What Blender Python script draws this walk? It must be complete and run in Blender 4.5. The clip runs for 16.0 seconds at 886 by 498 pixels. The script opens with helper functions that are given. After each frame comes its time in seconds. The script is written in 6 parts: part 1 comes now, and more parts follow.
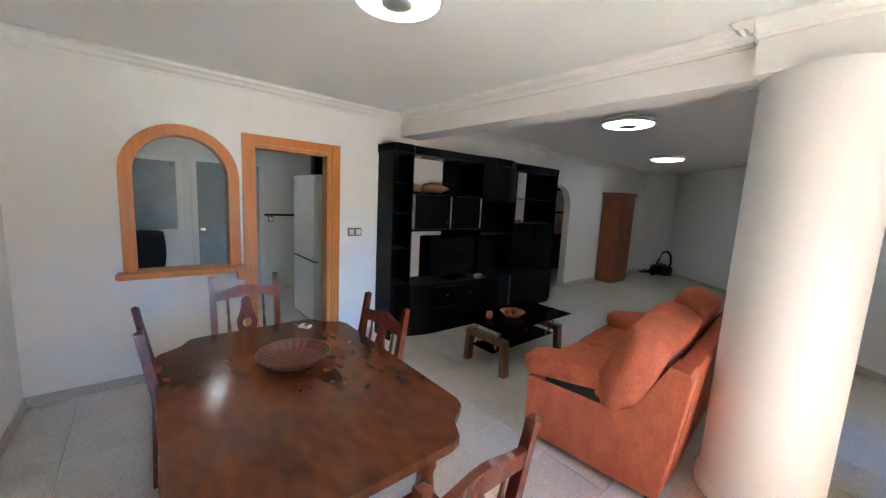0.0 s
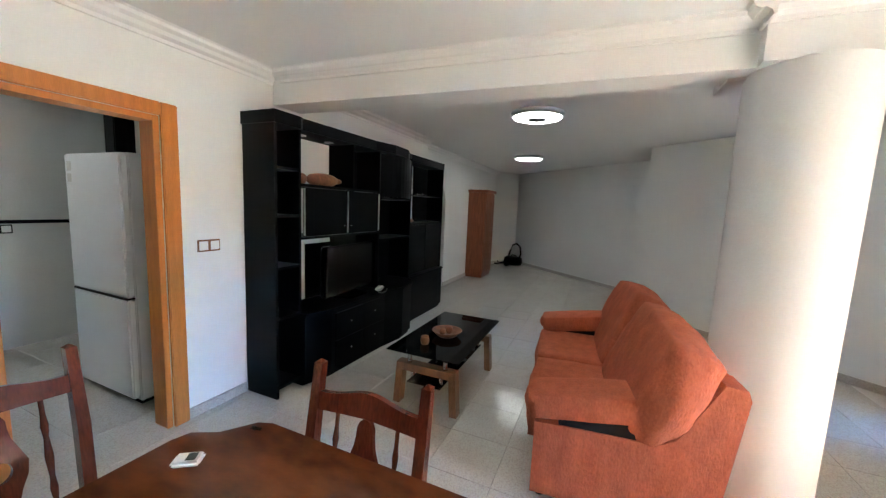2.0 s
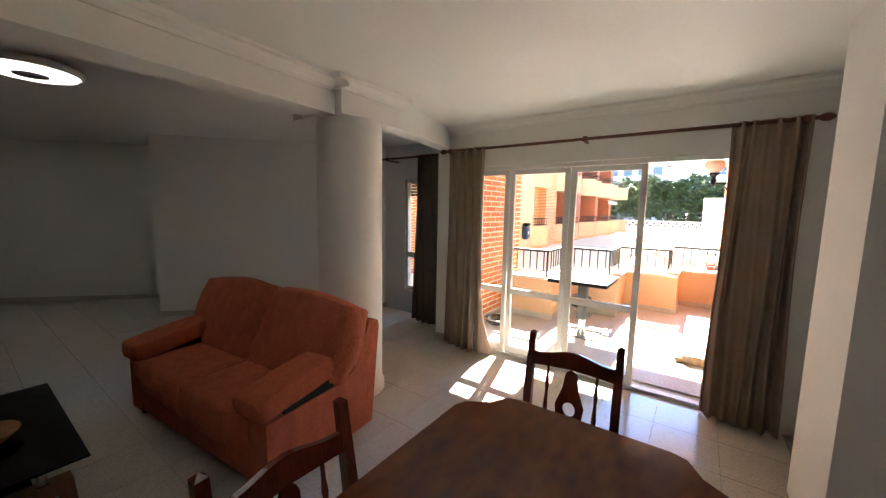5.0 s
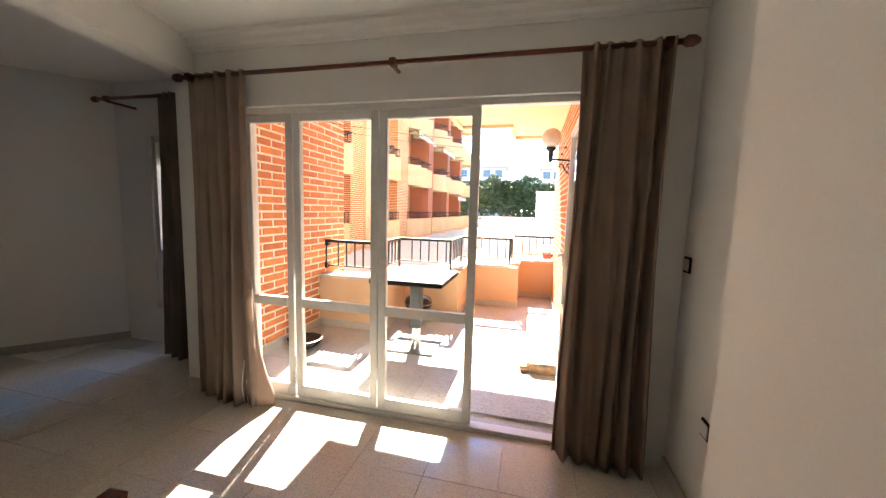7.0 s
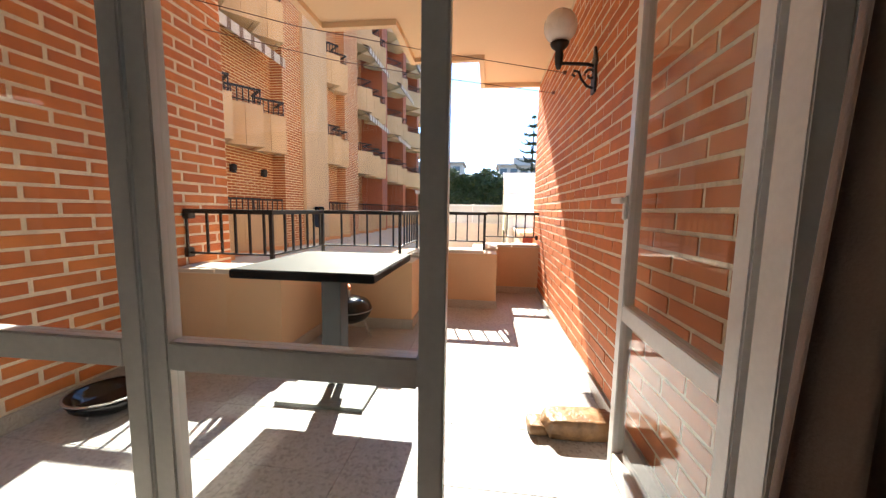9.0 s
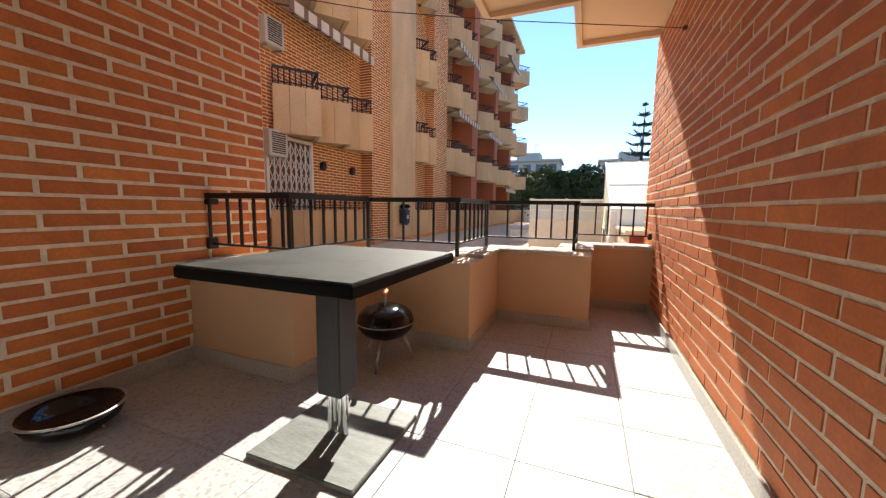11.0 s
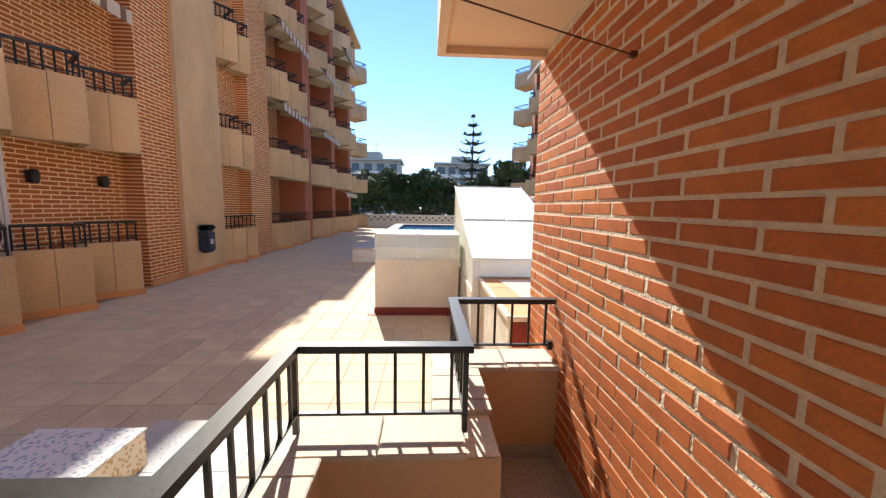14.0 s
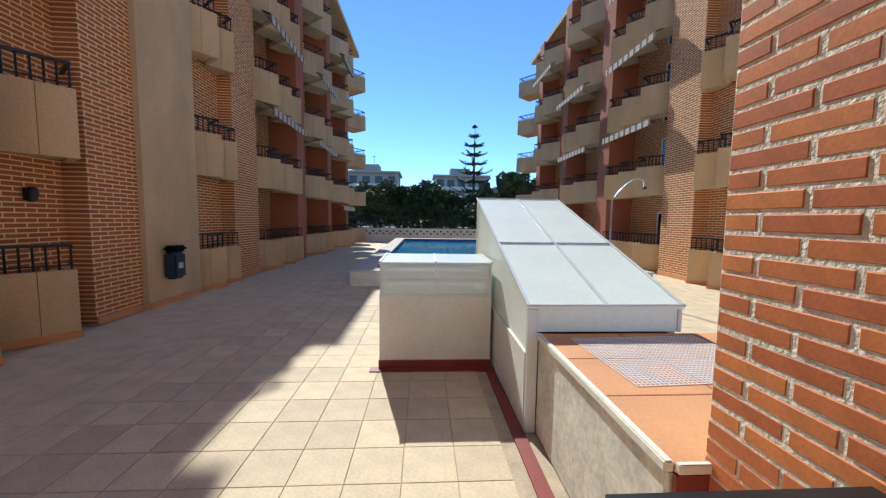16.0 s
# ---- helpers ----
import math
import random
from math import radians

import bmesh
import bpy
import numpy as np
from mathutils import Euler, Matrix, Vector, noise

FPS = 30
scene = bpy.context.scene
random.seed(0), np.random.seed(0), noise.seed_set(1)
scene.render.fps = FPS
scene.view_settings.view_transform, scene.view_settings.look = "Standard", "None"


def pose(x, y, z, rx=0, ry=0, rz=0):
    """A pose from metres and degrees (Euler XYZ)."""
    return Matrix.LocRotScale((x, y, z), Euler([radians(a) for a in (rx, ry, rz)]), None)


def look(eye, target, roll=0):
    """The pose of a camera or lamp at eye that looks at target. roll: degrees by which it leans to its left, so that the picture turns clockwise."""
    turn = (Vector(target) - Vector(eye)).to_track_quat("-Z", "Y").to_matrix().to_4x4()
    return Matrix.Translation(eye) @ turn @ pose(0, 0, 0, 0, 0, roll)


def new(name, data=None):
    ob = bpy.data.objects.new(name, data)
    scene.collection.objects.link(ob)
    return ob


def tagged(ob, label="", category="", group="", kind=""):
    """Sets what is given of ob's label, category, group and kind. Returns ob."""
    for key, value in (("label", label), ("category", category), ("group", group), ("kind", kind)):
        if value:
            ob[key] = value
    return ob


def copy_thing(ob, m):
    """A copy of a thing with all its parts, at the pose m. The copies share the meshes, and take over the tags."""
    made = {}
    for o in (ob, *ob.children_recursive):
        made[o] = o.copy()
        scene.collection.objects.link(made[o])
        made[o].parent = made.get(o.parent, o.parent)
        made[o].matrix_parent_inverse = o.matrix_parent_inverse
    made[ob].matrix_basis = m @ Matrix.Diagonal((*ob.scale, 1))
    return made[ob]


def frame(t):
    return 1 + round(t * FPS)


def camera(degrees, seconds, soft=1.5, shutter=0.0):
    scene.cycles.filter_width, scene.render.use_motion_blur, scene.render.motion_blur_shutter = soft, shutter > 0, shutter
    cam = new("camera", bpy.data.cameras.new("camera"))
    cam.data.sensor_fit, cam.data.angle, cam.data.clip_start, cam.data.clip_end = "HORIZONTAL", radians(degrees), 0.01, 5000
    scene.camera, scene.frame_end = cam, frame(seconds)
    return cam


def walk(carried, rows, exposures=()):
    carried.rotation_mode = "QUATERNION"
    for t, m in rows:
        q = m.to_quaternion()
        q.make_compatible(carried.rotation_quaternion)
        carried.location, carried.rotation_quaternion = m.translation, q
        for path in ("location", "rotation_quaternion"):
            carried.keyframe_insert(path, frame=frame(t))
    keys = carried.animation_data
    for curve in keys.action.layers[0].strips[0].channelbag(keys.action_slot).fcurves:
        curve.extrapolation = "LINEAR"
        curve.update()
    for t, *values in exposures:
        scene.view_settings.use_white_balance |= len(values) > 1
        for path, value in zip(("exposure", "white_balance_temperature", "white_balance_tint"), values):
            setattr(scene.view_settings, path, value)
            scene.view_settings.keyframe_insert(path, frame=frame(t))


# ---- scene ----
# camera and walk
cam = camera(102.0, 16.0, soft=1.3)
PATH = [
    (0, (0.959, -1.311, 1.61), (-0.314, -2.83, 1.34), 2.9),
    (0.5, (0.846, -1.53, 1.592), (-0.485, -2.998, 1.319), 2.8),
    (1, (0.758, -1.812, 1.587), (-0.634, -3.223, 1.32), 2.7),
    (1.5, (0.811, -2.149, 1.593), (-0.791, -3.319, 1.336), 2.8),
    (2, (0.818, -2.462, 1.558), (-1.004, -3.253, 1.321), 2.5),
    (2.5, (0.834, -2.744, 1.574), (-1.112, -3.144, 1.343), 2.4),
    (3, (0.849, -3.01, 1.59), (-1.136, -2.905, 1.364), 2.1),
    (3.5, (0.819, -3.166, 1.613), (-1.064, -2.53, 1.385), 1.8),
    (4, (0.757, -3.316, 1.614), (-0.917, -2.244, 1.392), 1.6),
    (4.5, (0.733, -3.484, 1.624), (-0.708, -2.115, 1.405), 1.3),
    (5, (0.768, -3.611, 1.623), (-0.384, -1.991, 1.399), 1.1),
    (5.2, (0.825, -3.588, 1.604), (-0.231, -1.903, 1.39), 1.0),
    (6.25, (0.93, -2.80, 1.50), (0.20, -0.93, 1.29), 1.1),
    (7.3, (0.576, -1.946, 1.359), (0.169, 0.001, 1.144), 1.4),
    (7.5, (0.522, -1.74, 1.293), (0.128, 0.21, 1.081), 1.1),
    (8, (0.366, -1.326, 1.153), (0.038, 0.634, 0.931), 1.2),
    (9.2, (0.47, -0.55, 1.05), (0.24, 1.43, 0.83), 0.8),
    (10.3, (0.536, 0.063, 0.982), (0.366, 2.043, 0.754), 0.4),
    (10.5, (0.51, 0.075, 0.975), (0.217, 2.04, 0.747), 0.7),
    (11, (0.502, 0.089, 0.961), (-0.233, 1.935, 0.736), 0.8),
    (11.5, (0.477, 0.126, 0.981), (-0.577, 1.81, 0.751), 1.2),
    (12, (0.464, 0.256, 1.194), (-0.531, 1.975, 0.956), 1.2),
    (12.5, (0.472, 0.432, 1.419), (-0.194, 2.303, 1.176), 1.0),
    (13, (0.363, 0.78, 1.548), (0.037, 2.738, 1.298), 0.9),
    (13.5, (0.294, 1.203, 1.613), (0.232, 3.185, 1.358), 0.9),
    (14, (0.232, 1.711, 1.62), (0.331, 3.695, 1.389), 1.0),
    (14.5, (0.141, 2.176, 1.638), (0.261, 4.161, 1.417), 0.8),
    (15, (0.13, 2.638, 1.652), (0.252, 4.623, 1.447), 0.8),
    (15.5, (0.052, 2.98, 1.686), (0.169, 4.968, 1.509), 0.8),
    (16, (-0.065, 3.215, 1.698), (0.047, 5.205, 1.534), 0.8),
]
EXPOSURES = [(0.0,5.7,5900,5),(0.6,5.75,5950,4),(1.2,6.0,6000,4),(2.5,6.0,6000,4),(3.0,5.95,6050,5),(3.5,5.5,6200,7),(4.5,4.45,6800,10),(5.2,4.15,7000,10),(7.3,3.8,7100,10),(8.2,3.1,6950,10),(10.3,1.4,6700,9),(13.0,1.35,6950,9),(14.0,1.2,6600,9),(15.0,0.92,5700,3),(16.0,0.5,5700,3)]
walk(cam, [(r[0], look(*r[1:])) for r in PATH], EXPOSURES)

# world, sun and exposure
world = bpy.data.worlds.new("world")
scene.world = world
world.use_nodes = True
sky = world.node_tree.nodes.new("ShaderNodeTexSky")
sky.sky_type = "NISHITA"
sky.sun_disc = False
SUN_AZ, SUN_EL = math.atan2(-0.27, 1.15), radians(40.5)
sky.sun_elevation = SUN_EL
sky.sun_rotation = SUN_AZ
sky.altitude, sky.air_density, sky.dust_density, sky.ozone_density = 1500, 0.85, 0.0, 6.0
background = world.node_tree.nodes["Background"]
background.inputs["Strength"].default_value = 0.15
world.node_tree.links.new(sky.outputs["Color"], background.inputs["Color"])
sun_data = bpy.data.lights.new("sun", "SUN")
sun_data.energy, sun_data.angle, sun_data.color = 3.9, radians(0.5), (1.0, 0.95, 0.87)
sun = new("sun", sun_data)
to_sun = Vector((math.sin(SUN_AZ) * math.cos(SUN_EL), math.cos(SUN_AZ) * math.cos(SUN_EL), math.sin(SUN_EL)))
sun.matrix_world = look((0, 20, 30), Vector((0, 20, 30)) - to_sun)


# ---- materials ----
def mat(name, col, rough=0.5, metal=0.0, var=0.12, scale=3.0, bump=0.15, bscale=60.0, stretch=(1, 1, 1), col2=None, spec=0.5, dist=0.002, rvar=0.1):
    """A procedural surface: two scales of colour variation, roughness variation and fine relief."""
    m = bpy.data.materials.new(name)
    m.use_nodes = True
    n, k = m.node_tree.nodes, m.node_tree.links
    b = n["Principled BSDF"]
    b.inputs["Metallic"].default_value = metal
    b.inputs["Specular IOR Level"].default_value = spec
    tc, mp = n.new("ShaderNodeTexCoord"), n.new("ShaderNodeMapping")
    mp.inputs["Scale"].default_value = stretch
    k.new(tc.outputs["Object"], mp.inputs["Vector"])
    big, fine = n.new("ShaderNodeTexNoise"), n.new("ShaderNodeTexNoise")
    big.inputs["Scale"].default_value, big.inputs["Detail"].default_value = scale, 5
    fine.inputs["Scale"].default_value, fine.inputs["Detail"].default_value = bscale, 6
    k.new(mp.outputs[0], big.inputs["Vector"])
    k.new(mp.outputs[0], fine.inputs["Vector"])
    add = n.new("ShaderNodeMath")
    add.operation = "MULTIPLY_ADD"
    add.inputs[1].default_value = 0.45
    k.new(fine.outputs["Fac"], add.inputs[0])
    half = n.new("ShaderNodeMath")
    half.operation = "MULTIPLY"
    half.inputs[1].default_value = 0.55
    k.new(big.outputs["Fac"], half.inputs[0])
    k.new(half.outputs[0], add.inputs[2])
    ramp = n.new("ShaderNodeValToRGB")
    c2 = col2 or tuple(min(1, c * (1 + var)) for c in col)
    c1 = tuple(c * (1 - var) for c in col)
    ramp.color_ramp.elements[0].position, ramp.color_ramp.elements[1].position = 0.34, 0.66
    ramp.color_ramp.elements[0].color, ramp.color_ramp.elements[1].color = (*c1, 1), (*c2, 1)
    k.new(add.outputs[0], ramp.inputs["Fac"])
    k.new(ramp.outputs["Color"], b.inputs["Base Color"])
    rr = n.new("ShaderNodeMapRange")
    rr.inputs["To Min"].default_value, rr.inputs["To Max"].default_value = max(0.02, rough - rvar * 0.5), min(1, rough + rvar)
    k.new(big.outputs["Fac"], rr.inputs["Value"])
    k.new(rr.outputs[0], b.inputs["Roughness"])
    if bump:
        bp = n.new("ShaderNodeBump")
        bp.inputs["Strength"].default_value, bp.inputs["Distance"].default_value = bump, dist
        k.new(fine.outputs["Fac"], bp.inputs["Height"])
        k.new(bp.outputs[0], b.inputs["Normal"])
    return m


def piece_random(m, amount=0.25, hue=0.02):
    """Lets each piece take its own shade from its object's random number."""
    n, k = m.node_tree.nodes, m.node_tree.links
    b = n["Principled BSDF"]
    src = b.inputs["Base Color"].links[0].from_socket
    info, hsv = n.new("ShaderNodeObjectInfo"), n.new("ShaderNodeHueSaturation")
    mr, mh = n.new("ShaderNodeMapRange"), n.new("ShaderNodeMapRange")
    mr.inputs["To Min"].default_value, mr.inputs["To Max"].default_value = 1 - amount, 1 + amount
    mh.inputs["To Min"].default_value, mh.inputs["To Max"].default_value = 0.5 - hue, 0.5 + hue
    k.new(info.outputs["Random"], mr.inputs["Value"])
    k.new(info.outputs["Random"], mh.inputs["Value"])
    k.new(src, hsv.inputs["Color"])
    k.new(mr.outputs[0], hsv.inputs["Value"])
    k.new(mh.outputs[0], hsv.inputs["Hue"])
    k.new(hsv.outputs[0], b.inputs["Base Color"])
    return m


def speckle(m, cols, scale=90.0):
    """Terrazzo chips over a base."""
    n, k = m.node_tree.nodes, m.node_tree.links
    b = n["Principled BSDF"]
    src = b.inputs["Base Color"].links[0].from_socket
    tc, vo, ramp, mix = n.new("ShaderNodeTexCoord"), n.new("ShaderNodeTexVoronoi"), n.new("ShaderNodeValToRGB"), n.new("ShaderNodeMix")
    vo.inputs["Scale"].default_value = scale
    k.new(tc.outputs["Object"], vo.inputs["Vector"])
    sep = n.new("ShaderNodeSeparateColor")
    k.new(vo.outputs["Color"], sep.inputs[0])
    ramp.color_ramp.interpolation = "CONSTANT"
    e = ramp.color_ramp.elements
    e[0].position, e[0].color = 0.0, (*cols[0], 1)
    e[1].position, e[1].color = 0.5, (*cols[1], 1)
    x = e.new(0.8)
    x.color = (*cols[2], 1)
    k.new(sep.outputs[0], ramp.inputs["Fac"])
    mix.data_type, mix.blend_type = "RGBA", "MULTIPLY"
    mix.inputs["Factor"].default_value = 1.0
    k.new(src, mix.inputs["A"])
    k.new(ramp.outputs["Color"], mix.inputs["B"])
    k.new(mix.outputs["Result"], b.inputs["Base Color"])
    return m


def far_brick(name, swap):
    """Brickwork seen from afar: courses and joints with a little relief. swap: the wall faces along y."""
    m = mat(name, (0.52, 0.165, 0.045), 0.85, var=0.25, scale=1.2, bump=0)
    n, k = m.node_tree.nodes, m.node_tree.links
    b = n["Principled BSDF"]
    src = b.inputs["Base Color"].links[0].from_socket
    tc, sep, com, br = n.new("ShaderNodeTexCoord"), n.new("ShaderNodeSeparateXYZ"), n.new("ShaderNodeCombineXYZ"), n.new("ShaderNodeTexBrick")
    k.new(tc.outputs["Object"], sep.inputs[0])
    k.new(sep.outputs["X" if swap else "Y"], com.inputs["X"])
    k.new(sep.outputs["Z"], com.inputs["Y"])
    k.new(com.outputs[0], br.inputs["Vector"])
    br.inputs["Scale"].default_value = 1.0
    br.inputs["Brick Width"].default_value, br.inputs["Row Height"].default_value, br.inputs["Mortar Size"].default_value = 0.30, 0.0745, 0.0115
    br.inputs["Mortar Smooth"].default_value = 0.2
    br.inputs["Color2"].default_value = (0.40, 0.115, 0.033, 1)
    br.inputs["Mortar"].default_value = (0.90, 0.68, 0.38, 1)
    k.new(src, br.inputs["Color1"])
    k.new(br.outputs["Color"], b.inputs["Base Color"])
    bp = n.new("ShaderNodeBump")
    bp.invert = True
    bp.inputs["Strength"].default_value, bp.inputs["Distance"].default_value = 0.6, 0.008
    k.new(br.outputs["Fac"], bp.inputs["Height"])
    k.new(bp.outputs[0], b.inputs["Normal"])
    return m


def pane(name, tint=(0.96, 0.98, 0.97), gloss=1.0, rough=0.01):
    """Window glass: clear, with the gloss that its angle gives it."""
    m = bpy.data.materials.new(name)
    m.use_nodes = True
    n, k = m.node_tree.nodes, m.node_tree.links
    n.remove(n["Principled BSDF"])
    tr, gl, mx, lw, pw, fr = n.new("ShaderNodeBsdfTransparent"), n.new("ShaderNodeBsdfGlossy"), n.new("ShaderNodeMixShader"), n.new("ShaderNodeLayerWeight"), n.new("ShaderNodeMath"), n.new("ShaderNodeMath")
    pw.operation, pw.inputs[1].default_value = "POWER", 4.0
    fr.operation, fr.inputs[1].default_value, fr.inputs[2].default_value = "MULTIPLY_ADD", 0.5 * gloss, 0.03 * gloss
    k.new(lw.outputs["Facing"], pw.inputs[0])
    k.new(pw.outputs[0], fr.inputs[0])
    tr.inputs["Color"].default_value = (*tint, 1)
    gl.inputs["Roughness"].default_value = rough
    k.new(fr.outputs[0], mx.inputs["Fac"])
    k.new(tr.outputs[0], mx.inputs[1])
    k.new(gl.outputs[0], mx.inputs[2])
    k.new(mx.outputs[0], n["Material Output"].inputs["Surface"])
    return m


def glow(name, col, power):
    m = bpy.data.materials.new(name)
    m.use_nodes = True
    b = m.node_tree.nodes["Principled BSDF"]
    b.inputs["Base Color"].default_value = (0.9, 0.9, 0.88, 1)
    b.inputs["Emission Color"].default_value = (*col, 1)
    b.inputs["Emission Strength"].default_value = power
    return m


M = {}
M["wall"] = mat("white_wall_paint", (0.79, 0.785, 0.76), 0.75, var=0.025, scale=1.5, bump=0.35, bscale=90, dist=0.0015)
M["ceiling"] = mat("white_ceiling_paint", (0.80, 0.795, 0.775), 0.55, var=0.02, scale=1.2, bump=0.12, bscale=70)
M["plaster"] = mat("white_plaster_moulding", (0.80, 0.79, 0.77), 0.6, var=0.03, scale=4, bump=0.05)
M["floor"] = speckle(mat("polished_cream_terrazzo", (0.57, 0.54, 0.49), 0.16, var=0.05, scale=2.5, bump=0.02, rvar=0.08), ((1, 1, 1), (0.92, 0.9, 0.87), (0.82, 0.80, 0.77)), 160)
M["grout"] = mat("grey_grout", (0.54, 0.515, 0.47), 0.85, var=0.15)
M["skirting"] = speckle(mat("grey_terrazzo_skirting", (0.50, 0.47, 0.43), 0.3, var=0.06), ((1, 1, 1), (0.9, 0.89, 0.87), (0.78, 0.77, 0.75)), 160)
M["terr"] = speckle(mat("white_terrazzo_tile", (0.50, 0.505, 0.50), 0.5, var=0.05, scale=2, bump=0.05), ((1, 1, 1), (0.92, 0.91, 0.90), (0.74, 0.73, 0.72)), 85)
M["orange_wood"] = mat("varnished_honey_pine", (0.56, 0.195, 0.04), 0.32, var=0.16, scale=4, bump=0.04, bscale=60, stretch=(7, 7, 0.5))
M["dark_wood"] = mat("varnished_mahogany", (0.115, 0.026, 0.012), 0.2, var=0.45, scale=4, bump=0.05, bscale=30, stretch=(5, 5, 0.8))
M["table_top"] = mat("polished_burl_mahogany", (0.10, 0.023, 0.008), 0.14, var=0.4, scale=3.4, bump=0, bscale=14, col2=(0.155, 0.043, 0.013), rvar=0.06, stretch=(1.8, 0.8, 1), spec=0.45)
M["black"] = mat("black_lacquered_wood", (0.0013, 0.0015, 0.002), 0.42, var=0.35, scale=3, bump=0.05, bscale=70, stretch=(1, 1, 4), spec=0.1)
M["black_in"] = mat("matt_black_interior", (0.0015, 0.0015, 0.002), 0.6, var=0.3, spec=0.1)
M["tv"] = mat("black_glossy_plastic", (0.002, 0.002, 0.003), 0.2, var=0.1, bump=0, spec=0.12)
M["black_metal"] = mat("black_painted_iron", (0.014, 0.013, 0.013), 0.42, var=0.4, scale=8, bump=0.25, bscale=50)
M["sofa"] = mat("rust_orange_chenille", (0.48, 0.13, 0.066), 0.95, var=0.2, scale=14, bump=0.9, bscale=110, dist=0.008, spec=0.2, stretch=(1, 1, 0.45))
# Black cloth, and also the painted shade in the sofa's arm gaps.
M["dark_fabric_and_gap"] = mat("black_fabric_and_gap_shade", (0.012, 0.011, 0.011), 0.95, var=0.2)
M["brown_wood"] = mat("brown_walnut_veneer", (0.19, 0.085, 0.035), 0.4, var=0.35, scale=4, bump=0.08, bscale=35, stretch=(6, 6, 1))
M["wardrobe"] = mat("reddish_brown_stained_wood", (0.21, 0.062, 0.023), 0.4, var=0.35, scale=4, bump=0.08, bscale=30, stretch=(7, 7, 0.8))
M["chrome"] = mat("chrome", (0.75, 0.75, 0.76), 0.14, metal=1.0, var=0.05, bump=0)
M["steel"] = mat("worn_galvanised_steel", (0.55, 0.55, 0.54), 0.42, metal=0.9, var=0.3, scale=6, bump=0.15, bscale=40)
M["white_metal"] = mat("white_lacquered_aluminium", (0.72, 0.71, 0.68), 0.35, var=0.06, scale=6, bump=0.03)
M["white_plastic"] = mat("white_plastic", (0.78, 0.77, 0.74), 0.35, var=0.04, bump=0)
M["fridge"] = mat("white_enamel", (0.74, 0.74, 0.73), 0.3, var=0.015, scale=2, bump=0, rvar=0.02)
M["curtain"] = mat("taupe_linen_curtain", (0.37, 0.285, 0.235), 0.95, var=0.1, scale=5, bump=0.35, bscale=220, spec=0.15)
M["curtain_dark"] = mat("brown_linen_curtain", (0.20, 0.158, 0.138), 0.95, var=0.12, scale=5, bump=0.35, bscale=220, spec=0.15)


def cloth(m, share):
    """Lets woven cloth pass part of the light that falls on its other side."""
    n, k = m.node_tree.nodes, m.node_tree.links
    b = n["Principled BSDF"]
    tl, mx = n.new("ShaderNodeBsdfTranslucent"), n.new("ShaderNodeMixShader")
    k.new(b.inputs["Base Color"].links[0].from_socket, tl.inputs["Color"])
    mx.inputs["Fac"].default_value = share
    k.new(b.outputs[0], mx.inputs[1])
    k.new(tl.outputs[0], mx.inputs[2])
    k.new(mx.outputs[0], n["Material Output"].inputs["Surface"])


cloth(M["curtain"], 0.4)
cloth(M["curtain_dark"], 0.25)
M["rod"] = mat("red_brown_wooden_rod", (0.13, 0.04, 0.02), 0.4, var=0.25, scale=8)
M["brick"] = piece_random(mat("red_orange_brick", (0.58, 0.178, 0.052), 0.68, var=0.18, scale=9, bump=0.2, bscale=70, dist=0.003), 0.15, 0.006)
M["mortar"] = mat("sandy_lime_mortar", (0.83, 0.73, 0.58), 0.75, var=0.15, scale=14, bump=1.0, bscale=55, dist=0.01)
M["brick_x"] = far_brick("distant_brickwork_side", False)
M["brick_y"] = far_brick("distant_brickwork_front", True)
M["stucco"] = mat("peach_beige_stucco", (0.66, 0.43, 0.255), 0.9, var=0.07, scale=1.6, bump=0.3, bscale=120, dist=0.002)
M["soffit"] = mat("cream_painted_soffit", (0.74, 0.53, 0.34), 0.85, var=0.04, scale=1.2, bump=0.15, bscale=80)
M["concrete"] = mat("beige_precast_panel", (0.63, 0.445, 0.25), 0.9, var=0.2, scale=1.3, bump=0.25, bscale=60, stretch=(1, 1, 0.5))
M["render_red"] = mat("terracotta_render", (0.42, 0.14, 0.07), 0.9, var=0.12, scale=1.0, bump=0.2)
M["cap"] = mat("pale_stone_coping", (0.60, 0.53, 0.44), 0.85, var=0.15, scale=5, bump=0.3, bscale=50)
M["tile_court"] = piece_random(mat("cream_courtyard_tile", (0.66, 0.505, 0.32), 0.75, var=0.16, scale=4, bump=0.2, bscale=40), 0.10, 0.005)
M["court_joint"] = mat("brown_tile_joint", (0.50, 0.385, 0.26), 0.95, var=0.2, scale=6)
M["red_paint"] = mat("dark_red_floor_paint", (0.24, 0.035, 0.025), 0.55, var=0.25, scale=4, bump=0.15)
M["terracotta"] = mat("terracotta_tile", (0.66, 0.31, 0.13), 0.7, var=0.12, scale=3, bump=0.15)
M["white_render"] = mat("cream_white_render", (0.82, 0.76, 0.63), 0.9, var=0.08, scale=2.2, bump=0.6, bscale=35, dist=0.006)
M["old_render"] = mat("flaking_cream_render", (0.72, 0.66, 0.54), 0.95, var=0.26, scale=3.5, bump=0.5, bscale=24, dist=0.005)
M["poly"] = mat("milky_polycarbonate", (0.72, 0.76, 0.73), 0.22, var=0.08, scale=1.5, bump=0.05, bscale=20)
M["mosaic"] = None
M["poly_clear"] = None
M["water"] = mat("pool_water", (0.03, 0.22, 0.42), 0.06, var=0.15, scale=1.5, bump=0.3, bscale=6, dist=0.02)
